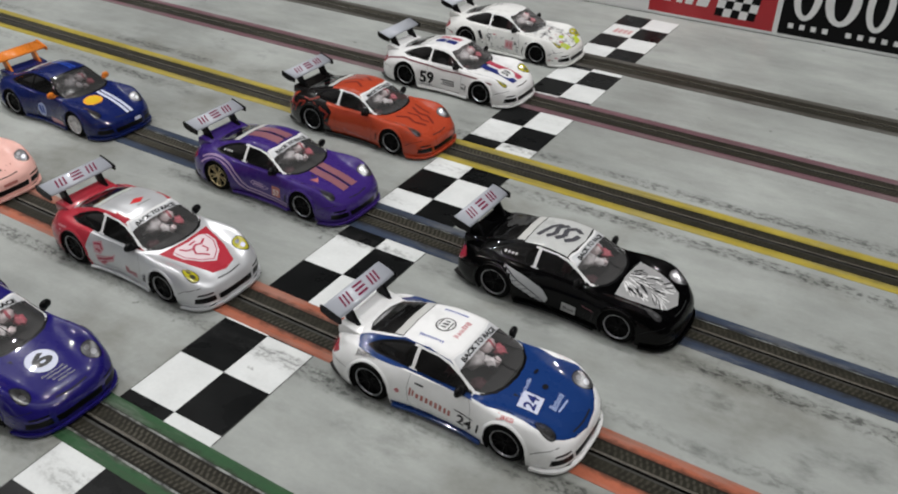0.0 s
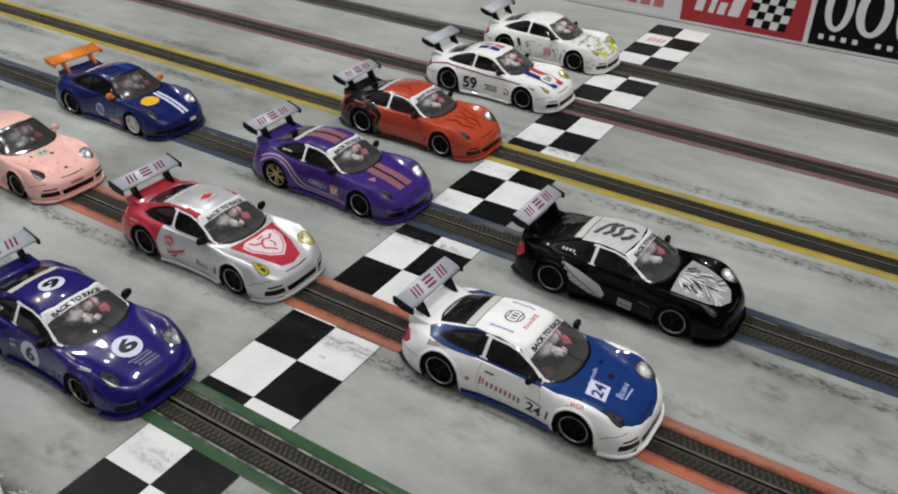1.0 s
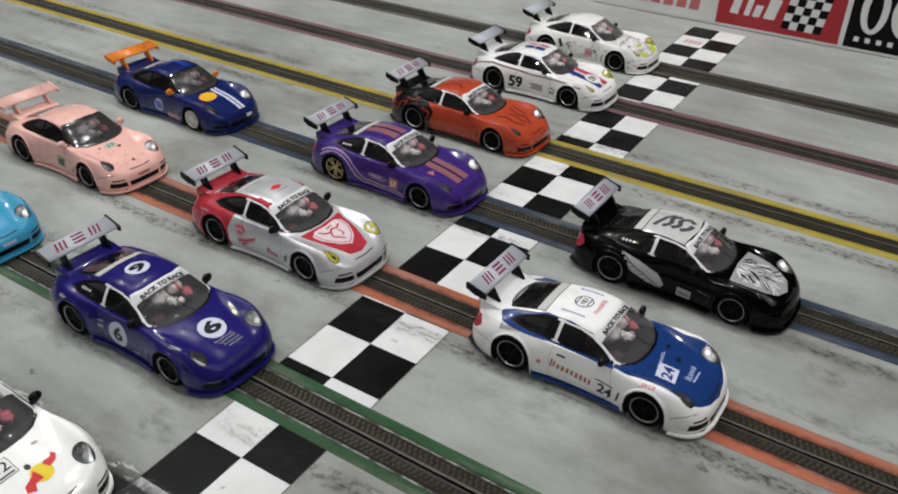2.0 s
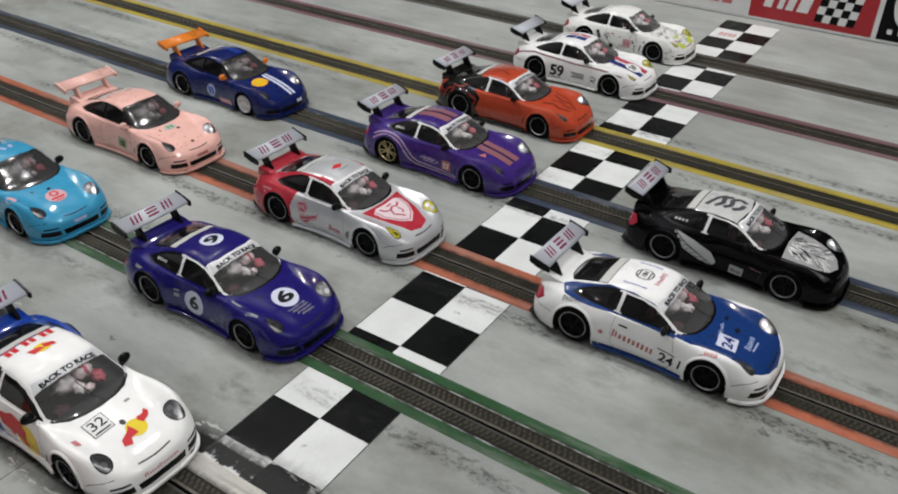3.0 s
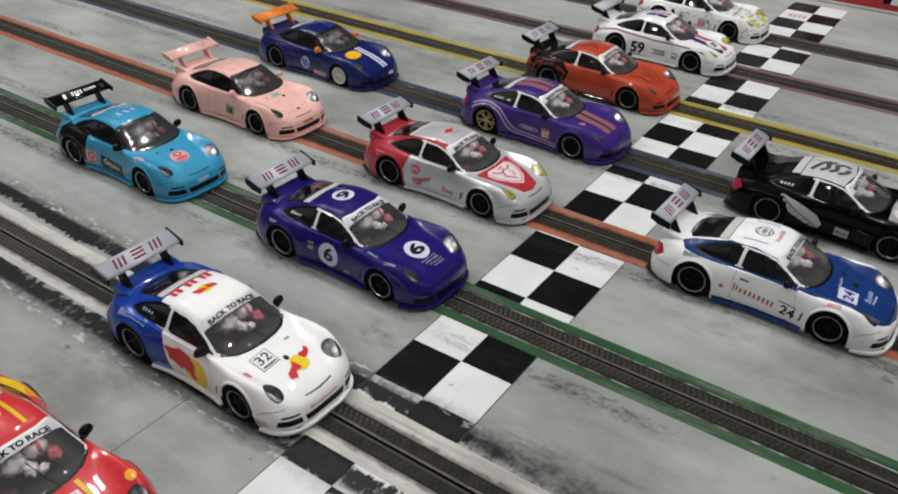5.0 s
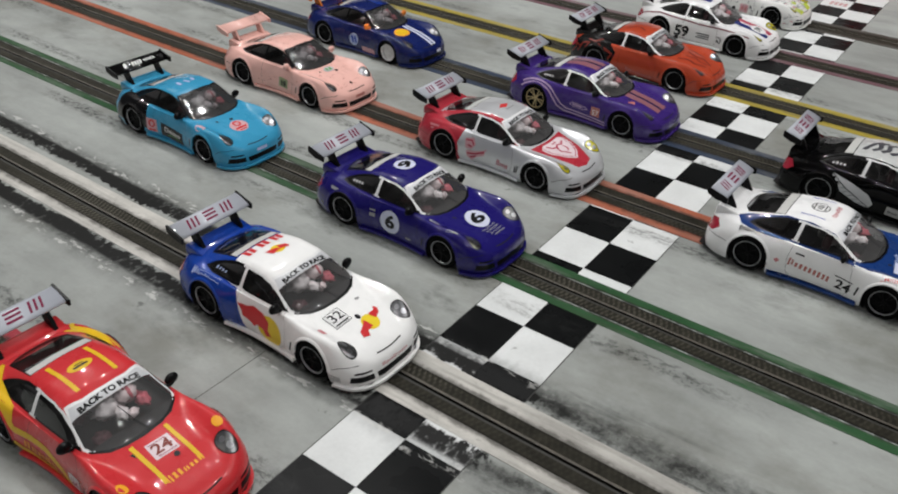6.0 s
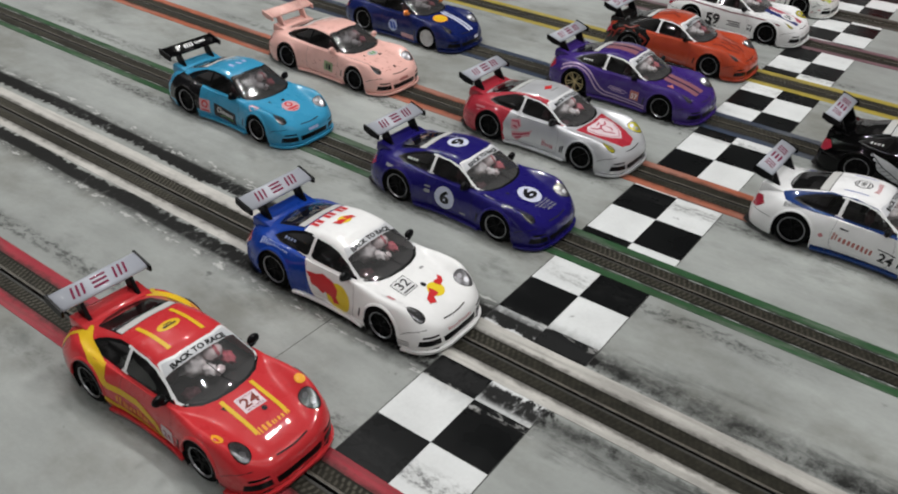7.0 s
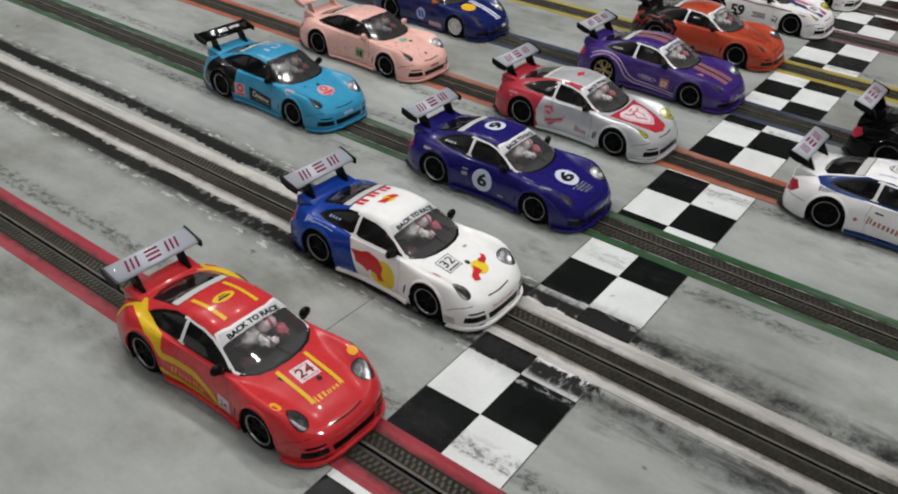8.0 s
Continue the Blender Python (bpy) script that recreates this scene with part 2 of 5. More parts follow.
    chips = calc(nt, "MULTIPLY", calc(nt, "MULTIPLY", bump_at(nt, d, 0.0285, 0.0310, 0.0340, 0.0365), chip), stretch_of(nt, x, [(-0.7, 0.5), (-0.4, 0.9), (0.05, 0.9), (0.075, 0.15)]))
    return dark, chips


def dirty(m, dirt=(0.0065, 0.0063, 0.006), strength=1.0, pale=0.75):
    """Mixes the lane dirt and the pale flakes over what drives the base colour of m."""
    nt = m.node_tree
    p = nt.nodes["Principled BSDF"]
    tc = nt.nodes.new("ShaderNodeTexCoord")
    dark, chips = lane_dirt(nt, tc.outputs["Object"])
    for mask, tint, much in ((dark, dirt, strength), (chips, (0.55, 0.55, 0.53), pale)):
        mix = nt.nodes.new("ShaderNodeMix")
        mix.data_type = "RGBA"
        nt.links.new(calc(nt, "MULTIPLY", mask, much), mix.inputs[0])
        nt.links.new(p.inputs["Base Color"].links[0].from_socket, mix.inputs[6])
        mix.inputs[7].default_value = (*tint, 1)
        nt.links.new(mix.outputs[2], p.inputs["Base Color"])
    return m


def floor_material():
    """Grey painted board: clouded, brushed, scuffed along the lanes."""
    m = mat("grey_track_paint", (0.300, 0.314, 0.300), 0.45, vary=0.10, scale=9, bump=0.12, bump_scale=420, rough_vary=0.10, Specular_IOR_Level=0.08)
    nt = m.node_tree
    p = nt.nodes["Principled BSDF"]
    tc = nt.nodes.new("ShaderNodeTexCoord")
    v = tc.outputs["Object"]
    a = cloud(nt, v, 6.5, 5, (1.0, 1.5, 1), 0.6, 2.0)
    b = cloud(nt, v, 26, 6, (0.7, 2.0, 1), 0.68, 7.0)
    tone = calc(nt, "MULTIPLY_ADD", calc(nt, "SUBTRACT", calc(nt, "MULTIPLY_ADD", b, 0.55, a), 0.775), 1.05, 1.0)
    mul = nt.nodes.new("ShaderNodeVectorMath")
    mul.operation = "SCALE"
    nt.links.new(p.inputs["Base Color"].links[0].from_socket, mul.inputs[0])
    nt.links.new(tone, mul.inputs["Scale"])
    nt.links.new(mul.outputs[0], p.inputs["Base Color"])
    dust = calc(nt, "MULTIPLY", ease(nt, cloud(nt, v, 8.5, 6, (1.0, 1.2, 1), 0.62, 51.0), 0.47, 0.70), 0.55)
    sep = nt.nodes.new("ShaderNodeSeparateXYZ")
    nt.links.new(v, sep.inputs[0])
    dust = calc(nt, "MULTIPLY", dust, calc(nt, "SUBTRACT", 1.0, calc(nt, "MULTIPLY", ease(nt, sep.outputs[1], 0.36, 0.50), 0.75)))
    mix = nt.nodes.new("ShaderNodeMix")
    mix.data_type = "RGBA"
    nt.links.new(dust, mix.inputs[0])
    nt.links.new(p.inputs["Base Color"].links[0].from_socket, mix.inputs[6])
    mix.inputs[7].default_value = (0.115, 0.108, 0.084, 1)
    nt.links.new(mix.outputs[2], p.inputs["Base Color"])
    return dirty(m)


M["floor"] = floor_material()
M["tilewhite"] = dirty(mat("white_vinyl", (0.64, 0.655, 0.65), 0.40, vary=0.12, scale=40, rough_vary=0.08, Specular_IOR_Level=0.12))
M["tileblack"] = dirty(mat("black_vinyl", (0.0065, 0.0070, 0.0072), 0.30, vary=0.25, scale=40, rough_vary=0.08, Specular_IOR_Level=0.06), (0.06, 0.06, 0.06), 0.25, 0.6)


def lane_distance(nt, vec):
    """(distance from the nearest lane's middle line, position along the track)."""
    sep = nt.nodes.new("ShaderNodeSeparateXYZ")
    nt.links.new(vec, sep.inputs[0])
    x = sep.outputs[0]
    q = calc(nt, "SUBTRACT", sep.outputs[1], calc(nt, "MULTIPLY", calc(nt, "SUBTRACT", x, 0.03), SKEW))
    near = None
    for _, yc in LANES:
        one = calc(nt, "ABSOLUTE", calc(nt, "SUBTRACT", q, yc))
        near = one if near is None else calc(nt, "MINIMUM", near, one)
    return near, x


def tinted(nt, p, factor, colour):
    """Mixes a colour over what drives the base colour."""
    mix = nt.nodes.new("ShaderNodeMix")
    mix.data_type = "RGBA"
    nt.links.new(factor, mix.inputs[0])
    nt.links.new(p.inputs["Base Color"].links[0].from_socket, mix.inputs[6])
    mix.inputs[7].default_value = (*colour, 1)
    nt.links.new(mix.outputs[2], p.inputs["Base Color"])


RIB = 2 * math.pi / 0.0031


def braid_material():
    """Woven tinned strip gone brown: two rows of bright stitches, oily edges."""
    m = mat("brown_braid", (0.019, 0.0175, 0.0125), 0.6, 0.0, vary=0.60, scale=170, bump=0.3, bump_scale=1500, Specular_IOR_Level=0.10)
    nt = m.node_tree
    p = nt.nodes["Principled BSDF"]
    tc = nt.nodes.new("ShaderNodeTexCoord")
    v = tc.outputs["Object"]
    d, x = lane_distance(nt, v)
    jitter = calc(nt, "MULTIPLY", cloud(nt, v, 260, 3, (1, 1, 1), 0.6, 4.0), 3.0)
    worn = calc(nt, "MULTIPLY_ADD", ease(nt, cloud(nt, v, 11, 5, (0.6, 2.0, 1), 0.65, 6.0), 0.42, 0.62), 0.62, 0.10)
    rows_ = None
    for phase, (a, b, c, e) in ((0.0, (0.0024, 0.0030, 0.0050, 0.0060)), (1.6, (0.0056, 0.0064, 0.0080, 0.0088))):
        wave = calc(nt, "SINE", calc(nt, "ADD", calc(nt, "ADD", calc(nt, "MULTIPLY", x, RIB), calc(nt, "MULTIPLY_ADD", d, 420.0, phase)), jitter))
        one = calc(nt, "MULTIPLY", ease(nt, wave, -0.25, 0.85), bump_at(nt, d, a, b, c, e))
        rows_ = one if rows_ is None else calc(nt, "MAXIMUM", rows_, one)
    worn = calc(nt, "MULTIPLY", worn, calc(nt, "MULTIPLY_ADD", ease(nt, x, 0.02, 0.12), -0.5, 1.0))
    tinted(nt, p, calc(nt, "MULTIPLY", rows_, worn), (0.112, 0.104, 0.082))
    oil = calc(nt, "MULTIPLY", ease(nt, calc(nt, "ADD", d, calc(nt, "MULTIPLY", jitter, 0.0004)), 0.0080, 0.0094), 0.80)
    tinted(nt, p, oil, (0.012, 0.011, 0.008))
    return m


def streaked(m, much, faded, past=0.0, oily=0.72):
    """Grime drawn out along a strip, worn paler patches, a ragged dirty inner edge."""
    nt = m.node_tree
    p = nt.nodes["Principled BSDF"]
    tc = nt.nodes.new("ShaderNodeTexCoord")
    v = tc.outputs["Object"]
    d, x = lane_distance(nt, v)
    wear = calc(nt, "MULTIPLY", ease(nt, cloud(nt, v, 24, 6, (0.5, 3.0, 1), 0.72, 33.0), 0.45, 0.62), faded)
    tinted(nt, p, wear, (0.24, 0.24, 0.225))
    a = cloud(nt, v, 30, 5, (0.35, 8.0, 1), 0.65, 11.0)
    b = cloud(nt, v, 130, 4, (1.0, 1.3, 1), 0.7, 23.0)
    grime = calc(nt, "MAXIMUM", ease(nt, a, 0.46, 0.72), calc(nt, "MULTIPLY", ease(nt, b, 0.60, 0.70), 0.8))
    if past:
        grime = calc(nt, "MAXIMUM", grime, calc(nt, "MULTIPLY", ease(nt, calc(nt, "MULTIPLY_ADD", a, 0.06, x), 0.085, 0.115), calc(nt, "MULTIPLY_ADD", ease(nt, a, 0.36, 0.60), 0.7, past)))
    tinted(nt, p, calc(nt, "MULTIPLY", grime, much * 0.5), (0.05, 0.046, 0.038))
    rag = calc(nt, "MULTIPLY", calc(nt, "SUBTRACT", b, 0.5), 0.008)
    edge = calc(nt, "SUBTRACT", 1.0, ease(nt, calc(nt, "ADD", d, rag), 0.0092, 0.0128))
    tinted(nt, p, calc(nt, "MULTIPLY", edge, oily), (0.022, 0.020, 0.016))
    return m


M["braid"] = braid_material()
M["fadedprint"] = mat("faded_red_print", (0.50, 0.27, 0.27), 0.5, vary=0.3, scale=300)
M["slotdark"] = mat("dark_slot", (0.010, 0.009, 0.008), 0.6, vary=0.2, Specular_IOR_Level=0.1)
# worn metal slot edges; the far one is coloured paler as its highlight
WORN_GLINT = mat("worn_edge_glint", (0.075, 0.066, 0.050), 0.6, 0.0, vary=0.5, scale=160, bump=0.2)
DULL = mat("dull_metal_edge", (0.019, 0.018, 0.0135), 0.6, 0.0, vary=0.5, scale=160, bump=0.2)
GAP = {"green": 0.0013, "blue": 0.0009}
TAPES = {"red": (0.30, 0.026, 0.040), "white": (0.50, 0.485, 0.45), "green": (0.026, 0.078, 0.032), "orange": (0.36, 0.110, 0.062),
         "blue": (0.036, 0.050, 0.082), "yellow": (0.36, 0.285, 0.045), "pink": (0.155, 0.080, 0.096), "grey": (0.065, 0.061, 0.053)}

bm = bmesh.new()
ends = []
for x in (X0, X1):
    profile = [(Y0, 0.0)]
    for colour, _ in LANES:
        y = lane_y(colour, x)
        profile += [(y - SLOT, 0.0), (y - SLOT, -SLOT_DEPTH), (y + SLOT, -SLOT_DEPTH), (y + SLOT, 0.0)]
    profile += [(WALL + 0.05, 0.0), (WALL + 0.05, -0.02), (Y0, -0.02)]
    ends.append([bm.verts.new((x, y, z)) for y, z in profile])
n = len(profile)
for i in range(n):
    bm.faces.new((ends[0][i], ends[0][(i + 1) % n], ends[1][(i + 1) % n], ends[1][i]))
bm.faces.new(ends[0])
bm.faces.new(ends[1][::-1])
bmesh.ops.recalc_face_normals(bm, faces=bm.faces)
for f in bm.faces:
    f.material_index = 1 if -0.0195 < f.calc_center_median().z < -0.0005 and abs(f.normal.x) < 0.5 else 0
board = part("track_floor", bm, [M["floor"], M["slotdark"]])
tagged(board, "grey painted wooden slot-car track board with scuff marks", "track", kind="structure")

tagged(part("track_base", box_bm(X0 + 0.1, X1 - 0.1, Y0 + 0.1, WALL - 0.05, FLOOR, -0.02), mat("dark_plywood", (0.09, 0.07, 0.05), 0.7, vary=0.3, scale=6)), "plain dark plywood base carrying the track board", "track base", kind="structure")

for colour, yc in LANES:
    lane = new("lane_marking")
    tagged(lane, colour + " lane tape with dark braided power strips beside the slot", "lane", "lanes of the track", "structure")
    tape = streaked(mat(colour + "_tape", TAPES[colour], 0.45, vary=0.22, scale=45, rough_vary=0.1, Specular_IOR_Level=0.1), 0.7 if colour == "white" else 0.75, {"white": 0.25, "green": 0.30, "blue": 0.40, "red": 0.12}.get(colour, 0.32), 0.30 if colour == "white" else 0.0, 0.35 if colour in ("pink", "yellow") else 0.72)
    for s in (-1, 1):
        out = tape_out(colour, s)
        a, b = sorted((s * (BRAID_OUT + (GAP.get(colour, 0.0) if s > 0 or colour == "green" else 0.0)), s * out))
        part("tape", along(X0, X1, yc, a, b, 0.0, 0.00022), tape, lane)
        a, b = sorted((s * BRAID_IN, s * BRAID_OUT))
        part("braid", along(X0, X1, yc, a, b, 0.0, 0.00025), M["braid"], lane)
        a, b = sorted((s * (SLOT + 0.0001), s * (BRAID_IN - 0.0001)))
        part("slot_edge", along(X0, X1, yc, a, b, 0.0, 0.00015), WORN_GLINT if s > 0 else DULL, lane)

# ---- the wall board at the back ----
back = part("wall_back", box_bm(X0, X1, 0, 0.012, -0.02, 0.14), mat("white_barrier", (0.74, 0.74, 0.75), 0.4, vary=0.05, scale=8))
back.matrix_basis = pose(0.01, WALL, 0, 0, 0, WALL_TURN)
tagged(back, "white painted barrier board behind the track", "barrier", kind="structure")

# ---- finish line: two columns of vinyl tiles between the lanes ----
line = new("finish_line")
tagged(line, "black and white checkered vinyl finish line across the track", "finish line", kind="structure")
TILE_Y = 0.0333
# each stretch between two lanes has its own sheet: (from y, left edge, tile width, shift along y)
SHEETS = [(-1.0, 0.0024, 0.0298, 0.0), (LANE_Y["green"], 0.0015, 0.0304, 0.0), (LANE_Y["orange"], 0.0018, 0.0292, 0.0), (LANE_Y["blue"], -0.0002, 0.0298, 0.0032),
          (LANE_Y["yellow"], 0.0, 0.0292, 0.0040), (LANE_Y["pink"], -0.0004, 0.0290, 0.0062), (LANE_Y["grey"], -0.0030, 0.0290, 0.0078)]
for k, (start, left, wide, shift) in enumerate(SHEETS):
    stop = SHEETS[k + 1][0] if k + 1 < len(SHEETS) else 0.7412
    for j in range(-9, 22):
        for i in (0, 1):
            x0, x1 = left + i * wide, left + (i + 1) * wide
            xm = (x0 + x1) / 2
            lo, hi = max(j * TILE_Y + shift, start), min((j + 1) * TILE_Y + shift, stop)
            spans, cuts = [(lo, hi)] if hi > lo else [], set()
            for colour, _ in LANES:
                low, high = (lane_y(colour, xm) + side * (tape_out(colour, side) - 0.0006) for side in (-1, 1))
                cuts |= {low, high}
                spans = [q for a, b in spans for q in ((a, min(b, low)), (max(a, high), b)) if q[1] - q[0] > 0.0006]
            for a, b in spans:
                bm = box_bm(x0, x1, a, b, 0.0, 0.00012)
                for v in bm.verts:
                    if any(abs(v.co.y - q) < 1e-6 for q in cuts):
                        v.co.y += SKEW * (v.co.x - xm)
                part("tile", bm, M["tileblack"] if (i + j) % 2 else M["tilewhite"], line)

# a faint red print on one white tile by the barrier
for k in range(4):
    part("tile_print", prism_bm([(0.0045 + 0.0048 * k + u, 0.689 + v) for u, v in ((0, -0.006), (0.0034, -0.006), (0.0038, 0.006), (0.0004, 0.006))], 0.00012, 0.00016), M["fadedprint"], line)

# dark edges of the strip, between the lanes, and the joint of two boards
edge_ink = mat("dark_edge_line", (0.05, 0.05, 0.048), 0.6, vary=0.4, scale=80, Specular_IOR_Level=0.1)
stops = [-0.3] + [y for colour, _ in LANES for y in (lane_y(colour, 0.03) - tape_out(colour, -1) - 0.0006, lane_y(colour, 0.03) + tape_out(colour, 1) + 0.0006)] + [0.733]
for y0, y1 in zip(stops[::2], stops[1::2]):
    _, left, wide, _ = max(q for q in SHEETS if q[0] < y1 - 0.03)
    for x in (left - 0.0003, left + 2 * wide + 0.0003):
        part("edge_line", prism_bm([(x + o, y) for y, o in ((y0, -0.00025), (y0, 0.00025), (y1, 0.00025), (y1, -0.00025))], 0, 0.00006), edge_ink, line)
joint = mat("dusty_joint", (0.06, 0.06, 0.056), 0.7, vary=0.5, scale=90, Specular_IOR_Level=0.1)
part("board_joint", prism_bm([(-0.0608, -0.150), (-0.0605, -0.150), (-0.0592, -0.094), (-0.0596, -0.094)], 0, 0.00008), joint, board)

# ---- the room round the track ----
ROOM_PAINT = mat("grey_room_paint", (0.06, 0.06, 0.06), 0.7, vary=0.06, scale=2, bump=0.05)
(rx0, rx1), (ry0, ry1) = ROOM_X, ROOM_Y
for name, b, label in (("wall_west", (rx0 - 0.1, rx0, ry0, ry1), ""), ("wall_east", (rx1, rx1 + 0.1, ry0, ry1), ""), ("wall_south", (rx0 - 0.1, rx1 + 0.1, ry0 - 0.1, ry0), ""), ("wall_north", (rx0 - 0.1, rx1 + 0.1, ry1, ry1 + 0.1), "")):
    tagged(part(name, box_bm(*b, FLOOR, CEILING), ROOM_PAINT), "plain grey painted room wall", "wall", kind="structure")
tagged(part("ceiling", box_bm(rx0 - 0.1, rx1 + 0.1, ry0 - 0.1, ry1 + 0.1, CEILING, CEILING + 0.1), mat("grey_ceiling_paint", (0.22, 0.22, 0.22), 0.8, vary=0.06, scale=2)), "plain grey ceiling over the track", "ceiling", kind="structure")
tagged(part("floor", box_bm(rx0 - 0.1, rx1 + 0.1, ry0 - 0.1, ry1 + 0.1, FLOOR - 0.1, FLOOR), mat("dark_floor_covering", (0.20, 0.19, 0.18), 0.6, vary=0.2, scale=3)), "dark floor covering of the room", "floor", kind="structure")

# ---- posters on the back wall ----
def poster(label, x0, x1, z0, z1, base):
    ob = new("poster")
    ob.matrix_basis = pose(0.01, WALL, 0, 0, 0, WALL_TURN)
    tagged(ob, label, "poster", "posters on the back wall")
    part("sheet", box_bm((x0 - 2.4) * MM - 0.01, (x1 + 2.4) * MM - 0.01, -0.0012, 0.0, (z0 - 2.2) * MM, (z1 + 2.4) * MM), INK["white"], ob, "white margin")
    poster_shapes(ob, "print_field", [quad(x0, x1, z0, z1)], base, 0.0013)
    return ob


def poster_shapes(ob, name, outlines, material, lift=0.0015):
    """Plain shapes printed on a poster: (x, z) outlines in millimetres."""
    bm = bmesh.new()
    for o in outlines:
        bm.faces.new([bm.verts.new((x * MM - 0.01, -lift, z * MM)) for x, z in o])
    bmesh.ops.recalc_face_normals(bm, faces=bm.faces)
    return part(name, bm, material, ob)


def quad(x0, x1, z0, z1, lean=0.0):
    return [(x0, z0), (x1, z0), (x1 + lean, z1), (x0 + lean, z1)]


INK = {"white": mat("white_ink", (0.78, 0.78, 0.78), 0.4, vary=0.06), "black": mat("black_ink", (0.006, 0.006, 0.0065), 0.4, vary=0.1, Specular_IOR_Level=0.1), "red": mat("red_ink", (0.42, 0.022, 0.03), 0.4, vary=0.08), "pink": mat("faded_red_ink", (0.55, 0.16, 0.17), 0.4, vary=0.08)}
red = poster("red poster with white shapes and a small checkered flag", 14, 144, 4, 110, INK["red"])
cells_w, cells_b = [], []
for i in range(5):
    for j in range(5):
        c = quad(84 + 8.2 * i + 1.2 * j, 92.2 + 8.2 * i + 1.2 * j, 10.5 + 8.4 * j, 18.9 + 8.4 * j, 1.2)
        (cells_w if (i + j) % 2 else cells_b).append(c)
poster_shapes(red, "flag_square", cells_w, INK["white"])
poster_shapes(red, "flag_square", cells_b, INK["black"])
for x, w, h, lean in ((28, 9, 18, 3), (43, 6, 22, 4), (52, 8, 13, 3), (64, 12, 22, 5)):
    poster_shapes(red, "print_block", [quad(x, x + w, 17, 17 + h, lean)], INK["white"])
dark = poster("black poster with large white block shapes", 149, 300, 4, 110, INK["black"])
def loop(cx, cz, rx, rz, wx, wz, n=30):
    """An oval ring, thicker at its sides than at its top."""
    at = [k * math.tau / n for k in range(n + 1)]
    return [[(cx + rx * math.cos(a), cz + rz * math.sin(a)), (cx + rx * math.cos(b), cz + rz * math.sin(b)), (cx + (rx - wx) * math.cos(b), cz + (rz - wz) * math.sin(b)), (cx + (rx - wx) * math.cos(a), cz + (rz - wz) * math.sin(a))] for a, b in zip(at, at[1:])]


for at_x, half in ((171, 13), (203, 16), (236, 12), (268, 12)):
    poster_shapes(dark, "print_block", loop(at_x, 45, half, 25, half * 0.52, 5), INK["white"])
poster_shapes(dark, "lettering_bar", [quad(158 + 10.8 * k, 163 + 10.8 * k, 11, 16) for k in range(10) if k != 4], INK["white"])
pale = poster("white poster with faded red lettering bars", -130, 9, 4, 110, INK["white"])
poster_shapes(pale, "lettering_bar", [quad(-108 + 15 * k, -97 + 15 * k, 13, 30, 2) for k in range(7)], INK["pink"])

# ---- the model car: one body, lofted from its profile curves (millimetres, x ahead, origin between the axles) ----
def curve(*pts):
    """A smooth curve through (x, value) pairs that does not overshoot."""
    px, py = np.array(pts, float).T
    order = np.argsort(px)
    px, py = px[order], py[order]
    d = np.diff(py) / np.diff(px)
    m = np.zeros_like(py)
    m[0], m[-1] = d[0], d[-1]
    for k in range(1, len(py) - 1):
        m[k] = 0 if d[k - 1] * d[k] <= 0 else 2 * d[k - 1] * d[k] / (d[k - 1] + d[k])

    def f(x):
        x = min(max(x, px[0]), px[-1])
        k = min(int(np.searchsorted(px, x, "right")) - 1, len(px) - 2)
        h = px[k + 1] - px[k]
        t = (x - px[k]) / h
        return float((2 * t**3 - 3 * t**2 + 1) * py[k] + (t**3 - 2 * t**2 + t) * h * m[k] + (3 * t**2 - 2 * t**3) * py[k + 1] + (t**3 - t**2) * h * m[k + 1])

    return f


SLIM = 0.955
AXLE_F, AXLE_R, R_F, R_R = 37.2, -37.2, 10.2, 10.8
top_z = curve((-71, 17), (-70, 21.5), (-67, 24.5), (-58, 26.5), (-48, 29), (-38, 32.6), (-24, 36.8), (-10, 38.9), (-1, 38.5), (5, 36.9), (15, 31.3), (26, 24.9), (33, 23.4), (44, 21.4), (53, 19.0), (59, 16.9), (63, 14.9), (65.8, 12.6), (67.0, 10.0), (67.5, 7.4))
crest_z = curve((-71, 15), (-68, 20), (-62, 23), (-50, 25), (-38, 25.5), (-26, 24.8), (-12, 23.6), (5, 23.4), (20, 23.7), (32, 24.4), (42, 24.6), (48, 23.7), (53, 21.4), (58, 17.9), (62, 15.0), (65.5, 12.0), (67.5, 7.2))
crest_y = curve((-71, 14), (-68, 19), (-60, 23.5), (-48, 26), (-36, 27), (-22, 26), (-10, 25.2), (8, 25), (20, 25.3), (34, 26), (44, 25.5), (52, 24.0), (58, 21.8), (63, 17.4), (66, 12), (67.5, 7.5))
side_y = curve((-71, 17.5), (-69.5, 22), (-66, 26), (-58, 29.3), (-48, 31), (-37, 31.4), (-25, 30.2), (-14, 28.2), (0, 27.4), (14, 27.6), (24, 28.8), (37, 30.3), (47, 29.6), (55, 28.0), (60, 25.6), (64, 21.4), (66.4, 15.2), (67.5, 9.0))
belt_y = curve((-71, 11), (-66, 17), (-56, 20.5), (-44, 22.5), (-30, 23.8), (-10, 24.2), (8, 24), (18, 23.4), (24, 21.4), (32, 19), (46, 17.2), (56, 14.5), (63, 10), (67.5, 4))
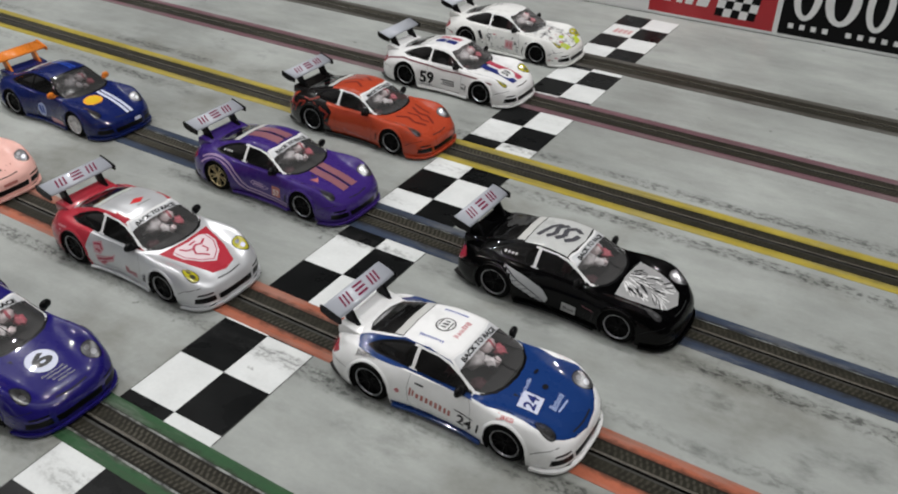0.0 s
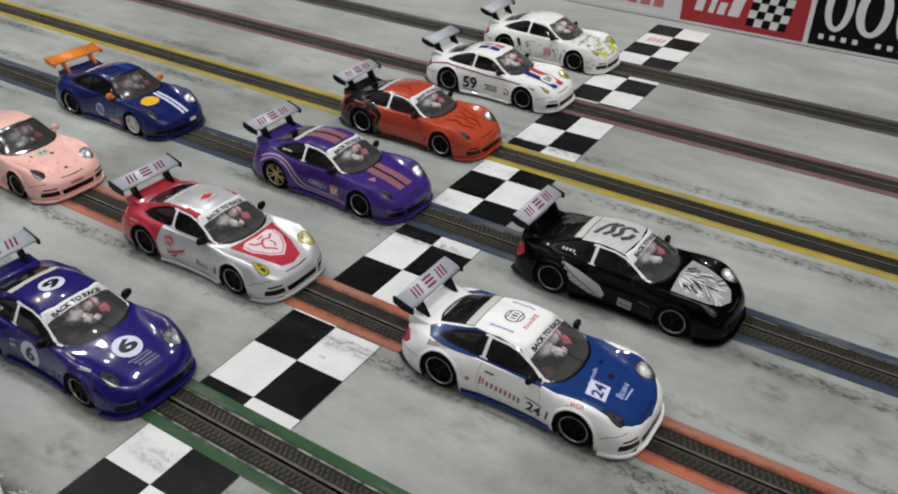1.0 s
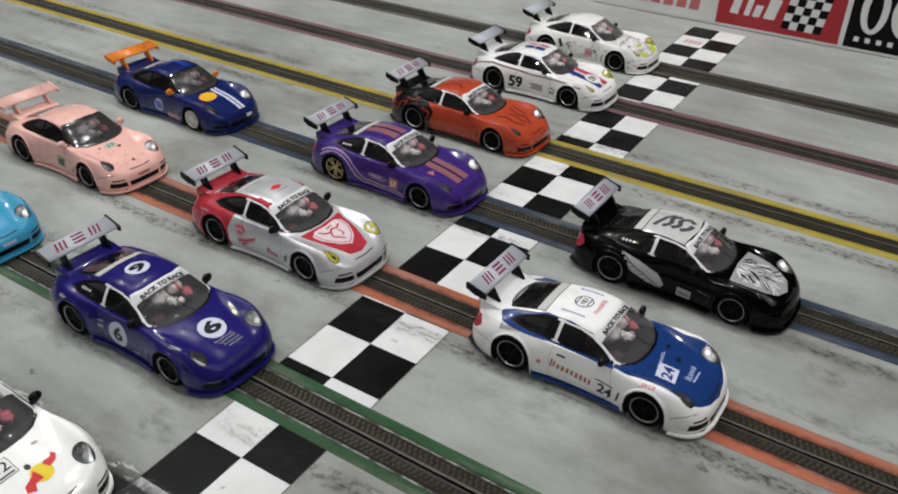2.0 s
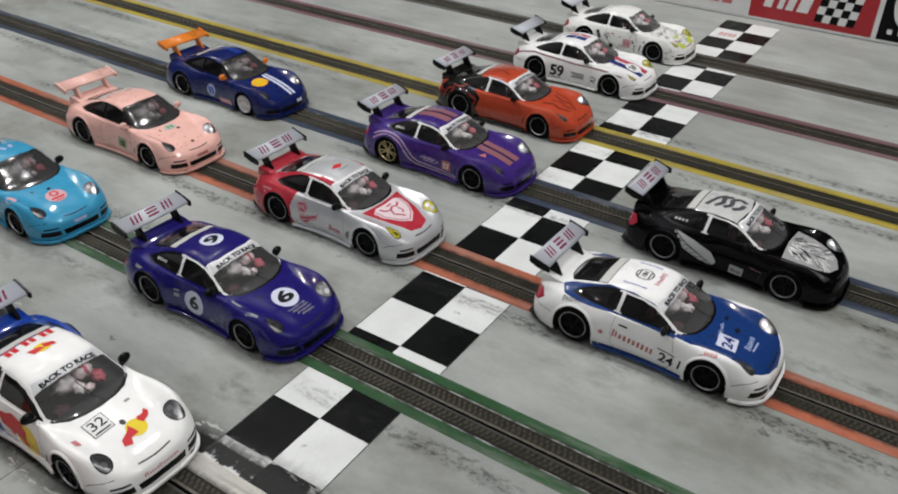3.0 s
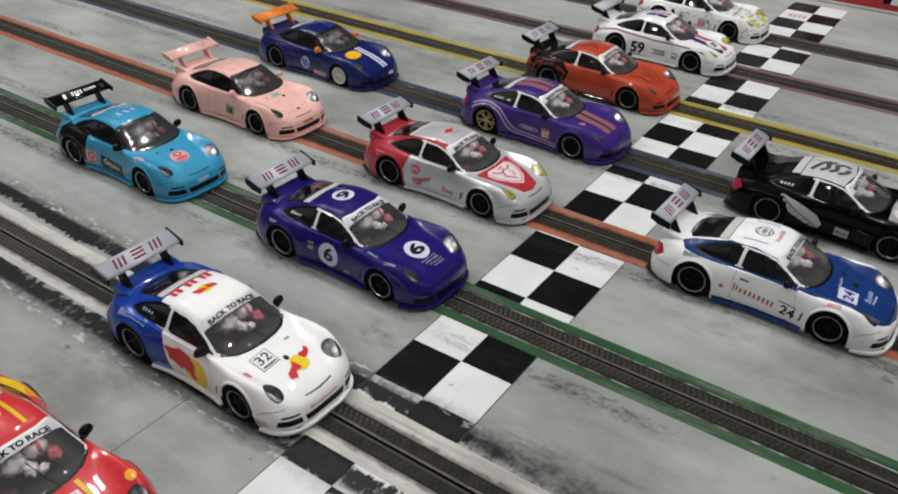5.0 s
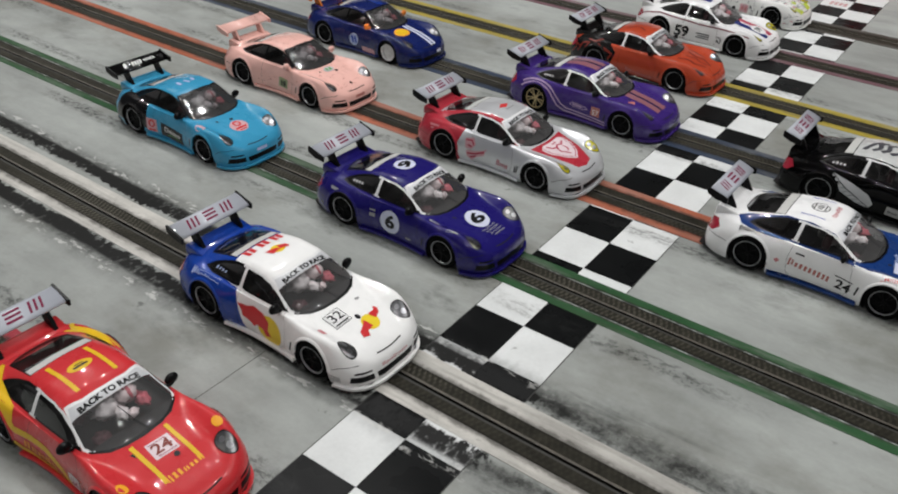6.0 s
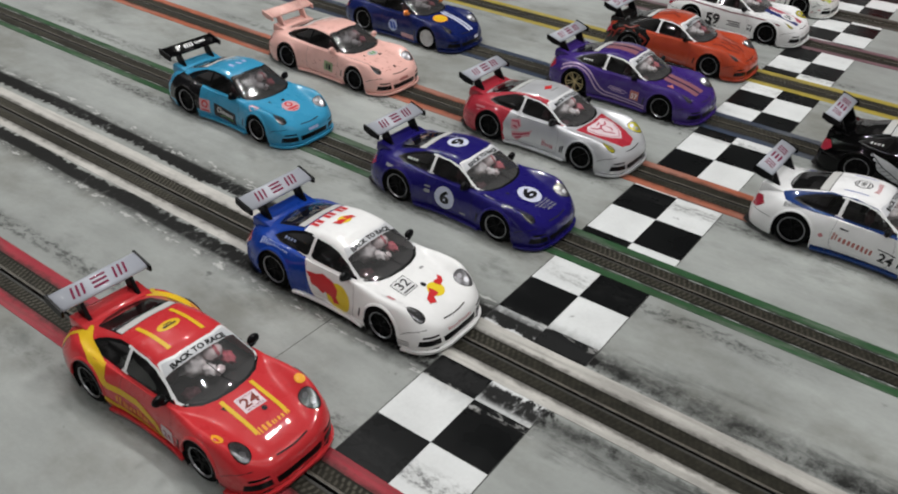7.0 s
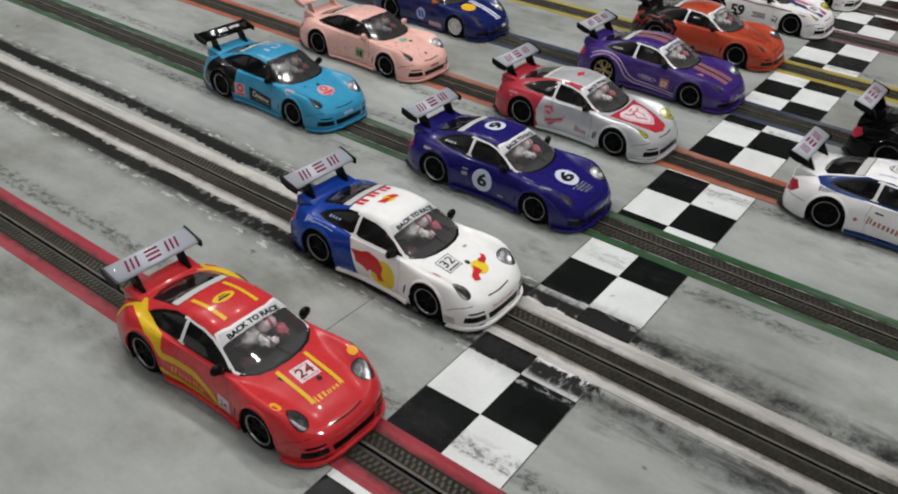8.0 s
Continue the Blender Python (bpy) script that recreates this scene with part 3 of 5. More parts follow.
belt_z = curve((-71, 16), (-67, 23.2), (-56, 25.6), (-44, 26.6), (-30, 26), (-10, 25), (10, 24.8), (20, 24.4), (32, 22.7), (44, 21.1), (53, 18.8), (59, 16.7), (63, 14.7), (65.8, 12.4), (67.0, 9.8), (67.5, 7.4))
rail_y = curve((-71, 6), (-64, 11), (-54, 13.5), (-42, 15), (-28, 16.6), (-12, 17.6), (-2, 17.8), (8, 18.6), (17, 19.6), (24, 14), (32, 10), (56, 8), (63, 5), (67.5, 2))
rail_z = curve((-71, 16.6), (-67, 24.2), (-56, 26.6), (-46, 29), (-36, 32), (-24, 34.8), (-10, 36.2), (-2, 35.8), (4, 34.2), (13, 29.4), (22, 25.2), (32, 23.2), (44, 21.3), (53, 19.0), (59, 16.9), (63, 14.9), (65.8, 12.6), (67.0, 10.0), (67.5, 7.4))
sill_z = curve((-71, 6), (-66, 3.4), (-50, 2.6), (0, 2.2), (45, 2.2), (62, 2.4), (67.5, 3))


def section(x):
    """Half a cross-section, from sill to centre line."""
    s, f = side_y(x), crest_z(x)
    z0 = sill_z(x)
    s, k = s * SLIM, SLIM
    pts = [(s - 1.6, z0), (s - 0.25, z0 + (f - z0) * 0.22), (s, z0 + (f - z0) * 0.45), (s - 0.8, z0 + (f - z0) * 0.74), (crest_y(x) * k, f),
           (belt_y(x) * k, belt_z(x)), (rail_y(x) * k, rail_z(x)), (rail_y(x) * k * 0.5, rail_z(x) + (top_z(x) - rail_z(x)) * 0.75), (0.0, top_z(x))]
    out = []
    p = [Vector(a) for a in pts]
    p = [p[0] * 2 - p[1]] + p + [Vector((-p[-2].x, p[-2].y))]
    for k in range(1, len(p) - 2):
        steps = 5
        for t in range(steps):
            u = t / steps
            a, b, c, d = p[k - 1], p[k], p[k + 1], p[k + 2]
            q = 0.5 * ((2 * b) + (c - a) * u + (2 * a - 5 * b + 4 * c - d) * u * u + (3 * b - a - 3 * c + d) * u**3)
            out.append((max(q.x, 0.0), q.y))
    out.append((0.0, top_z(x)))
    return out


def ends(x):
    """Draws the overhangs in a little."""
    return x + (0.22 * (-50 - x) if x < -50 else 0) - (0.05 * (x - 45) if x > 45 else 0)


def loft():
    bm = bmesh.new()
    xs = list(np.linspace(-71, -66, 8)) + list(np.linspace(-64.5, 58, 84)) + list(np.linspace(59, 67.5, 14))
    rings = []
    for x in xs:
        half = section(x)
        ring = [bm.verts.new((ends(x) * MM, -y * MM, z * MM)) for y, z in half] + [bm.verts.new((ends(x) * MM, y * MM, z * MM)) for y, z in half[-2::-1]]
        rings.append(ring)
    for a, b in zip(rings, rings[1:]):
        for k in range(len(a) - 1):
            bm.faces.new((a[k], b[k], b[k + 1], a[k + 1]))
    bm.faces.new(rings[0])
    bm.faces.new(rings[-1][::-1])
    bmesh.ops.recalc_face_normals(bm, faces=bm.faces)
    return bm



def cut(bm, outline, axis, keep):
    """Cuts an outline (millimetres) through the skin along an axis and returns the faces inside it. keep: which face centres may be cut."""
    a, b = {"y": (0, 2), "z": (0, 1), "x": (1, 2)}[axis]
    pts = [(u * MM, v * MM) for u, v in outline]
    lo = [min(p[k] for p in pts) for k in (0, 1)]
    hi = [max(p[k] for p in pts) for k in (0, 1)]

    def near():
        out = []
        for f in bm.faces:
            cs = [(v.co[a], v.co[b]) for v in f.verts]
            if min(c[0] for c in cs) < hi[0] and max(c[0] for c in cs) > lo[0] and min(c[1] for c in cs) < hi[1] and max(c[1] for c in cs) > lo[1]:
                if keep(f.calc_center_median() / MM, f.normal):
                    out.append(f)
        return out

    n = len(pts)
    for k in range(n):
        p, q = pts[k], pts[(k + 1) % n]
        co, no = [0.0] * 3, [0.0] * 3
        co[a], co[b] = p
        no[a], no[b] = q[1] - p[1], p[0] - q[0]
        fs = near()
        geom = fs + list({e for f in fs for e in f.edges}) + list({v for f in fs for v in f.verts})
        bmesh.ops.bisect_plane(bm, geom=geom, dist=1e-7, plane_co=co, plane_no=no)
    inside = []
    for f in near():
        c = f.calc_center_median()
        x, y, odd = c[a], c[b], False
        for k in range(n):
            (x1, y1), (x2, y2) = pts[k], pts[(k + 1) % n]
            if (y1 > y) != (y2 > y) and x < (x2 - x1) * (y - y1) / (y2 - y1) + x1:
                odd = not odd
        if odd:
            inside.append(f)
    return inside


def oval(cx, cy, rx, ry, rot=0.0, n=24):
    c, s = math.cos(radians(rot)), math.sin(radians(rot))
    out = []
    for k in range(n):
        u, v = rx * math.cos(k * math.tau / n), ry * math.sin(k * math.tau / n)
        out.append((cx + u * c - v * s, cy + u * s + v * c))
    return out


def mirror(half):
    """A symmetric plan outline from its half with y >= 0, given from the front to the back."""
    return list(half) + [(x, -y) for x, y in reversed(half) if y > 0]


def lifted(bm, faces):
    """The faces taken out of bm, as a mesh of their own."""
    out = bmesh.new()
    made = {}
    for f in faces:
        vs = []
        for v in f.verts:
            if v not in made:
                made[v] = out.verts.new(v.co)
            vs.append(made[v])
        out.faces.new(vs)
    bmesh.ops.delete(bm, geom=faces, context="FACES")
    return out


from mathutils.bvhtree import BVHTree

SHELL = loft()
SKIN = BVHTree.FromBMesh(SHELL)
up = lambda c, n: n.z > 0.25 and c.z > 12
TRIM, BLACK = 1, 2

# windscreen, with its printed strip and its border
faces = cut(SHELL, mirror([(28.4, 0), (27.6, 8), (25.4, 14.6), (21.0, 19.8), (17.6, 21.3), (8.6, 19.2), (1.6, 16.9), (3.6, 10), (4.2, 0)]), "z", up)
for f in faces:
    c = f.calc_center_median() / MM
    f.material_index = BLACK if c.x > 19.5 + 6.0 * (1 - (abs(c.y) / 20) ** 2) else TRIM
faces = cut(SHELL, mirror([(27.0, 0), (26.2, 8), (24.0, 14.0), (20.3, 19.1), (17.5, 20.3), (7.9, 18.2), (3.2, 16.2), (4.9, 10), (5.4, 0)]), "z", up)
inner = set(faces)
strip = [f for f in cut(SHELL, mirror([(9.0, 0), (8.6, 10), (7.9, 18.2), (3.2, 16.2), (4.9, 10), (5.4, 0)]), "z", up)]
STRIP = mesh_of("sun_strip", lifted(SHELL, strip), mat("white_strip", (0.56, 0.57, 0.59), 0.3, vary=0.05, coat=0.5))
faces = cut(SHELL, mirror([(27.0, 0), (26.2, 8), (24.0, 14.0), (20.3, 19.1), (17.5, 20.3), (7.9, 18.2), (8.6, 10), (9.0, 0)]), "z", up)
SCREEN = mesh_of("windscreen", lifted(SHELL, faces), M["glass"])

SCREENS, TOP_GLASS = {}, {}
for pane in ("glass", "mirrorglass"):
    for store, me in ((SCREENS, SCREEN), (TOP_GLASS, STRIP)):
        store[pane] = me.copy()
        store[pane].materials.clear()
        store[pane].materials.append(M[pane])

# rear window, with a pale strip along its top
faces = cut(SHELL, mirror([(-25.5, 0), (-25.5, 14.9), (-46, 13.9), (-49, 8), (-49.6, 0)]), "z", up)
for f in faces:
    f.material_index = BLACK
faces = cut(SHELL, mirror([(-26, 0), (-26, 14.3), (-31, 14.1), (-31, 0)]), "z", up)
BACK_STRIP = mesh_of("window_strip", lifted(SHELL, faces), mat("pale_strip", (0.55, 0.55, 0.53), 0.35, vary=0.06, coat=0.4))
faces = cut(SHELL, mirror([(-31, 0), (-31, 14.1), (-45.5, 13.1), (-48.4, 7.6), (-49, 0)]), "z", up)
REAR_GLASS = mesh_of("rear_window", lifted(SHELL, faces), M["smoke"])

# side windows
SIDES = {}
DOOR_GLASS = [(15.6, 25.9), (9.2, 30.0), (2.4, 33.5), (-4, 34.9), (-13.4, 35.1), (-14.2, 26.0)]
QUARTER = [(-16.2, 26.1), (-15.4, 35.0), (-22, 34.0), (-30, 31.6), (-37, 28.9), (-40.4, 27.4), (-36, 26.7)]
for sign in (-1, 1):
    side = lambda c, n, s=sign: c.y * s > 9 and n.y * s > 0.15 and c.z > 20
    for f in cut(SHELL, [(17.2, 25.2), (9.8, 31.0), (2.4, 34.5), (-4, 35.7), (-15, 36.0), (-24, 34.7), (-32, 32), (-39, 29), (-42.5, 26.9), (-36, 26.0), (-15, 25.4)], "y", side):
        c = f.calc_center_median() / MM
        f.material_index = TRIM if (-16.6 < c.x < -12.8 or (c.x > -14 and c.z > 26.2)) else BLACK
    for key, outline in (("door", DOOR_GLASS), ("quarter", QUARTER)):
        SIDES[key, sign] = mesh_of("side_window", lifted(SHELL, cut(SHELL, outline, "y", side)), M["smoke"])

# headlights, tail lights, intakes, bonnet gap
LIGHTS, TAILS = {}, {}
for sign in (-1, 1):
    side = lambda c, n, s=sign: c.y * s > 8 and n.z > 0.3 and c.x > 40
    for f in cut(SHELL, oval(52.8, 19.2 * sign, 5.4, 3.9, 8 * sign), "z", side):
        f.material_index = BLACK
    LIGHTS[sign] = lifted(SHELL, cut(SHELL, oval(52.8, 19.2 * sign, 4.9, 3.4, 8 * sign), "z", side))
    side = lambda c, n, s=sign: c.y * s > 6 and c.x < -55
    TAILS[sign] = lifted(SHELL, cut(SHELL, [(-66.6, 15.6), (-65.6, 20.8), (-59.4, 23.2), (-56.6, 20.2), (-60.6, 16.6)], "y", side))
    ahead = lambda c, n, s=sign: n.x > 0.1 and c.x > 45
    for f in cut(SHELL, [(14.2 * sign, 5.4), (24.8 * sign, 5.8), (24.4 * sign, 9.2), (14.8 * sign, 8.8)], "x", ahead):
        f.material_index = BLACK
    for f in cut(SHELL, [(15.0 * sign, 10.0), (23.4 * sign, 10.4), (23.0 * sign, 11.4), (15.4 * sign, 10.9)], "x", ahead):
        f.material_index = BLACK
for f in cut(SHELL, [(-12.0, 5.0), (12.0, 5.0), (12.8, 8.4), (-12.8, 8.4)], "x", ahead):
    f.material_index = BLACK
# wheel arches
for ax, r, z in ((AXLE_F, 10.9, R_F), (AXLE_R, 11.5, R_R)):
    for sign in (-1, 1):
        side = lambda c, n, s=sign: c.y * s > 14 and c.z < 24
        bmesh.ops.delete(SHELL, geom=cut(SHELL, oval(ax, z, r, r, 0, 28), "y", side), context="FACES")
        low = [(ax - r * 0.995, z), (ax - r * 0.99, -2), (ax + r * 0.99, -2), (ax + r * 0.995, z)]
        bmesh.ops.delete(SHELL, geom=cut(SHELL, low, "y", side), context="FACES")


def liner_bm(ax, r, z, sign):
    bm = bmesh.new()
    y0, y1 = 14 * sign, (side_y(ax) * SLIM - 0.7) * sign
    edge = [[bm.verts.new(((ax + r * math.cos(a)) * MM, y * MM, (z + r * math.sin(a)) * MM)) for a in np.linspace(-0.7, math.pi + 0.7, 24)] for y in (y0, y1)]
    for k in range(23):
        bm.faces.new((edge[0][k], edge[0][k + 1], edge[1][k + 1], edge[1][k]))
    bm.faces.new(edge[0])
    return bm


def floor_pan_bm():
    """The closed underside and the dark cabin tub."""
    bm = bmesh.new()
    xs = np.linspace(-68, 65, 40)
    for level, inset in ((3.0, 1.8), (19.0, 3.0)):
        rows = []
        for x in xs:
            w = side_y(x) * SLIM - inset
            if level < 10 and (abs(x - AXLE_F) < 12.5 or abs(x - AXLE_R) < 13):
                w = 14
            if level > 10:
                if not -52 < x < 27:
                    continue
                w = min(w, 23.5)
            rows.append((bm.verts.new((x * MM, -w * MM, level * MM)), bm.verts.new((x * MM, w * MM, level * MM))))
        for a, b in zip(rows, rows[1:]):
            bm.faces.new((a[0], b[0], b[1], a[1]))
    for (x0, x1, y0, y1, z0, z1) in ((17, 25, -20, 20, 19, 23.0), (-8, 0, 2, 14, 19, 23), (-9, -5, 2, 14, 19, 31), (-8, 0, -14, -4, 19, 22), (-40, -24, -15, 15, 19, 25)):
        box_bm(x0 * MM, x1 * MM, y0 * MM, y1 * MM, z0 * MM, z1 * MM, 0.0006, bm)
    return bm


def ball(bm, c, r, sx=1, sy=1, sz=1, mi=0, lump=0.0):
    out = bmesh.ops.create_uvsphere(bm, u_segments=16, v_segments=10, radius=r * MM)
    for v in out["verts"]:
        k = 1.0 + lump * math.sin(v.co.x * 1900 + c[0]) * math.sin(v.co.y * 1700 + c[1]) * math.cos(v.co.z * 1500)
        v.co = Vector((v.co.x * sx, v.co.y * sy, v.co.z * sz)) * k + Vector(c) * MM
    for f in {f for v in out["verts"] for f in v.link_faces}:
        f.material_index = mi


def figure_bm():
    """A seated driver: pale padded suit, arms on the wheel, helmet with a coloured band."""
    bm = bmesh.new()
    ball(bm, (1.5, 3.6, 25.4), 7.4, 0.75, 1.25, 1.0, 1, 0.45)
    ball(bm, (7.0, -3.4, 27.6), 4.4, 1.0, 1.2, 0.9, 1, 0.5)
    ball(bm, (12.0, 0.2, 26.6), 3.0, 1.5, 0.9, 0.7, 1, 0.5)
    ball(bm, (15.0, 3.4, 25.4), 2.3, 1.0, 1.2, 0.7, 3, 0.5)
    ball(bm, (11.4, 10.6, 26.0), 2.9, 1.5, 0.9, 0.8, 0, 0.5)
    ball(bm, (7.0, 6.4, 29.9), 4.4, 1.1, 1.1, 0.82, 3, 0.16)
    ball(bm, (7.4, 6.4, 30.1), 4.35, 1.06, 0.5, 0.84, 0, 0.16)
    ball(bm, (9.4, 6.4, 28.8), 3.6, 0.88, 0.82, 0.28, 2, 0.16)
    ball(bm, (-1.0, -10.0, 24.0), 4.8, 0.5, 0.9, 1.2, 2, 0.5)
    ball(bm, (14.0, -11.0, 22.0), 3.0, 1.2, 1.2, 0.5, 2, 0.5)
    return bm


def spoiler_bm():
    bm = bmesh.new()
    prof = [(-50.5, 26.4), (-57, 27.7), (-63.8, 28.9), (-65.6, 28.3), (-66.2, 22.6), (-58, 22.5)]
    rows = [[bm.verts.new((x * MM, y * MM, z * MM)) for x, z in prof] for y in (-18.0, 18.0)]
    n = len(prof)
    for k in range(n):
        bm.faces.new((rows[0][k], rows[0][(k + 1) % n], rows[1][(k + 1) % n], rows[1][k]))
    bm.faces.new(rows[0][::-1])
    bm.faces.new(rows[1])
    bmesh.ops.recalc_face_normals(bm, faces=bm.faces)
    bmesh.ops.bevel(bm, geom=list(bm.edges), offset=0.0007, segments=2, affect="EDGES", profile=0.5)
    return bm


WING_SPAN = 22.6
WING_SHIFT = (0.0026, 0, 0.0006)
WING_TOP = curve((-70.4, 40.0), (-67, 39.1), (-63.6, 37.9), (-61.2, 36.8), (-60.2, 36.0))


def wing_bm():
    bm = bmesh.new()
    xs = np.linspace(-70.4, -60.2, 9)
    prof = [(x, WING_TOP(x)) for x in xs] + [(x, WING_TOP(x) - 0.5 - 1.0 * math.sin((x + 70.4) / 10.2 * math.pi)) for x in xs[::-1]]
    rows = [[bm.verts.new((x * MM, y * MM, z * MM)) for x, z in prof] for y in (-WING_SPAN, WING_SPAN)]
    n = len(prof)
    for k in range(n):
        bm.faces.new((rows[0][k], rows[0][(k + 1) % n], rows[1][(k + 1) % n], rows[1][k]))
    bm.faces.new(rows[0][::-1])
    bm.faces.new(rows[1])
    bmesh.ops.recalc_face_normals(bm, faces=bm.faces)
    return bm


def slab_bm(prof, y0, y1, bevel=0.0003):
    """A side outline (x, z) given a thickness from y0 to y1."""
    bm = bmesh.new()
    rows = [[bm.verts.new((x * MM, y * MM, z * MM)) for x, z in prof] for y in (y0, y1)]
    n = len(prof)
    for k in range(n):
        bm.faces.new((rows[0][k], rows[0][(k + 1) % n], rows[1][(k + 1) % n], rows[1][k]))
    bm.faces.new(rows[0][::-1])
    bm.faces.new(rows[1])
    bmesh.ops.recalc_face_normals(bm, faces=bm.faces)
    if bevel:
        bmesh.ops.bevel(bm, geom=list(bm.edges), offset=bevel, segments=1, affect="EDGES")
    return bm


def spun(profile, n=40):
    """A ring about the y axis from (radius, y) pairs."""
    bm = bmesh.new()
    rows = []
    for k in range(n):
        a = k * math.tau / n
        rows.append([bm.verts.new((r * math.cos(a) * MM, y * MM, r * math.sin(a) * MM)) for r, y in profile])
    m = len(profile)
    for k in range(n):
        p, q = rows[k], rows[(k + 1) % n]
        for j in range(m - 1):
            bm.faces.new((p[j], p[j + 1], q[j + 1], q[j]))
    bmesh.ops.recalc_face_normals(bm, faces=bm.faces)
    return bm


def tyre_bm(r, w):
    h = w / 2
    return spun([(r - 2.9, -h + 0.4), (r - 2.2, -h - 0.1), (r - 0.9, -h + 0.1), (r - 0.15, -h + 0.8), (r, -h + 1.6), (r, h - 1.6), (r - 0.15, h - 0.8), (r - 0.9, h - 0.1), (r - 2.2, h)])


def rim_bm(r, w):
    """Dished rim: bright lip, dark dish, ten spokes and a hub; its outer face looks along -y."""
    bm = spun([(r - 2.8, -w / 2 - 0.1), (r - 3.15, -w / 2 - 0.1), (r - 3.5, -w / 2 + 0.5)])
    for f in bm.faces:
        f.material_index = 1
    dish = spun([(r - 3.5, -w / 2 + 0.5), (r - 3.8, -w / 2 + 2.2), (0.3, -w / 2 + 2.4)])
    for f in dish.faces:
        f.material_index = 2
    me = bpy.data.meshes.new("dish")
    dish.to_mesh(me)
    dish.free()
    bm.from_mesh(me)
    bpy.data.meshes.remove(me)
    for k in range(10):
        a = k * math.tau / 10 + (0.12 if k % 2 else -0.12)
        old = set(bm.verts)
        box_bm(0.8 * MM, (r - 3.5) * MM, -0.34 * MM, 0.34 * MM, -0.3 * MM, 0.3 * MM, 0, bm)
        turn = Matrix.Rotation(-a, 4, "Y")
        for v in bm.verts:
            if v not in old:
                x, y, z = v.co
                v.co = turn @ Vector((x, z - (w / 2 - 1.1) * MM + x * -0.06, y))
    old = set(bm.verts)
    ball(bm, (0, -w / 2 + 1.2, 0), 1.5, 1, 0.6, 1)
    return bm


def plan_lip_bm():
    """The front splitter: a thin lip round the nose."""
    outline = []
    for x in np.linspace(52, 67.5, 16):
        outline.append((x + 0.35, side_y(x) * SLIM + 0.3))
    outline = [(50.2, 22)] + [(50.2, side_y(50) * SLIM + 0.4)] + outline
    full = outline + [(x, -y) for x, y in reversed(outline)]
    return prism_bm([(x * MM, y * MM) for x, y in full], 1.6 * MM, 2.9 * MM)


def mirror_bm(sign):
    bm = bmesh.new()
    ball(bm, (11.8, 25.4 * sign, 26.9), 3.3, 0.55, 1.0, 0.80)
    ball(bm, (12.8, 23.4 * sign, 25.4), 1.7, 0.6, 1.6, 0.6)
    return bm


def skirt_bm(sign):
    """The ledge along the sill between the wheels."""
    edge = [(x, side_y(x) * SLIM) for x in np.linspace(-24, 24.5, 14)]
    outline = [(x * MM, sign * (y + 0.7) * MM) for x, y in edge] + [(x * MM, sign * (y - 2.5) * MM) for x, y in edge[::-1]]
    bm = prism_bm(outline, 2.0 * MM, 4.0 * MM)
    bmesh.ops.bevel(bm, geom=list(bm.edges), offset=0.0004, segments=1, affect="EDGES")
    return bm


def arch_lip_bm(ax, r, z, sign):
    """The raised edge round a wheel arch, following the skin."""
    bm, rows = bmesh.new(), []
    for a in np.linspace(-0.05, math.pi + 0.05, 25):
        row_ = []
        for dr, dy in ((-0.15, -0.5), (-0.15, 0.45), (0.35, 0.6), (1.0, 0.3), (1.5, -0.25)):
            x, h = ax + (r + dr) * math.cos(a), z + (r + dr) * math.sin(a)
            hit = SKIN.ray_cast(Vector((x * MM, sign * 0.2, h * MM)), Vector((0, -sign, 0)))[0]
            y = abs(hit.y) / MM if hit else side_y(ax) * SLIM
            row_.append(bm.verts.new((x * MM, sign * (y + dy) * MM, h * MM)))
        rows.append(row_)
    for p, q in zip(rows, rows[1:]):
        for k in range(4):
            bm.faces.new((p[k], p[k + 1], q[k + 1], q[k]))
    bmesh.ops.recalc_face_normals(bm, faces=bm.faces)
    return bm


SHARED = {
    "liner": [mesh_of("wheel_well", liner_bm(ax, r, z, s), M["dark"]) for ax, r, z in ((AXLE_F, 11.1, R_F), (AXLE_R, 11.7, R_R)) for s in (-1, 1)],
    "pan": mesh_of("cabin_tub", floor_pan_bm(), M["cabin"]),
    "figure": mesh_of("driver_figure", figure_bm(), [mat("red_helmet_band", (0.48, 0.10, 0.13), 0.4, vary=0.45, scale=300, coat=0.5), mat("white_suit", (0.66, 0.62, 0.62), 0.6, vary=0.5, scale=260), mat("maroon_seat", (0.05, 0.012, 0.016), 0.7, vary=0.2), mat("pale_helmet", (0.68, 0.58, 0.58), 0.4, vary=0.4, scale=300, coat=0.4)]),
    "tyre_f": mesh_of("tyre", tyre_bm(R_F, 8.6), M["rubber"]),
    "tyre_r": mesh_of("tyre", tyre_bm(R_R, 10.2), M["rubber"]),
}
for key in ("figure", "tyre_f", "tyre_r"):
    for p in SHARED[key].polygons:
        p.use_smooth = True
TAIL_RED = mat("red_lens", (0.35, 0.02, 0.04), 0.15, coat=1.0, vary=0.1)
LAMP = {"clear": mat("smoked_headlight", (0.14, 0.14, 0.145), 0.28, 0.8, coat=0.5, vary=0.6, scale=300), "yellow": mat("yellow_headlight", (0.42, 0.38, 0.02), 0.24, coat=0.6, vary=0.3, scale=300)}
TAIL_MESH = {s: mesh_of("tail_light", bm, TAIL_RED) for s, bm in TAILS.items()}
LAMP_MESH = {}
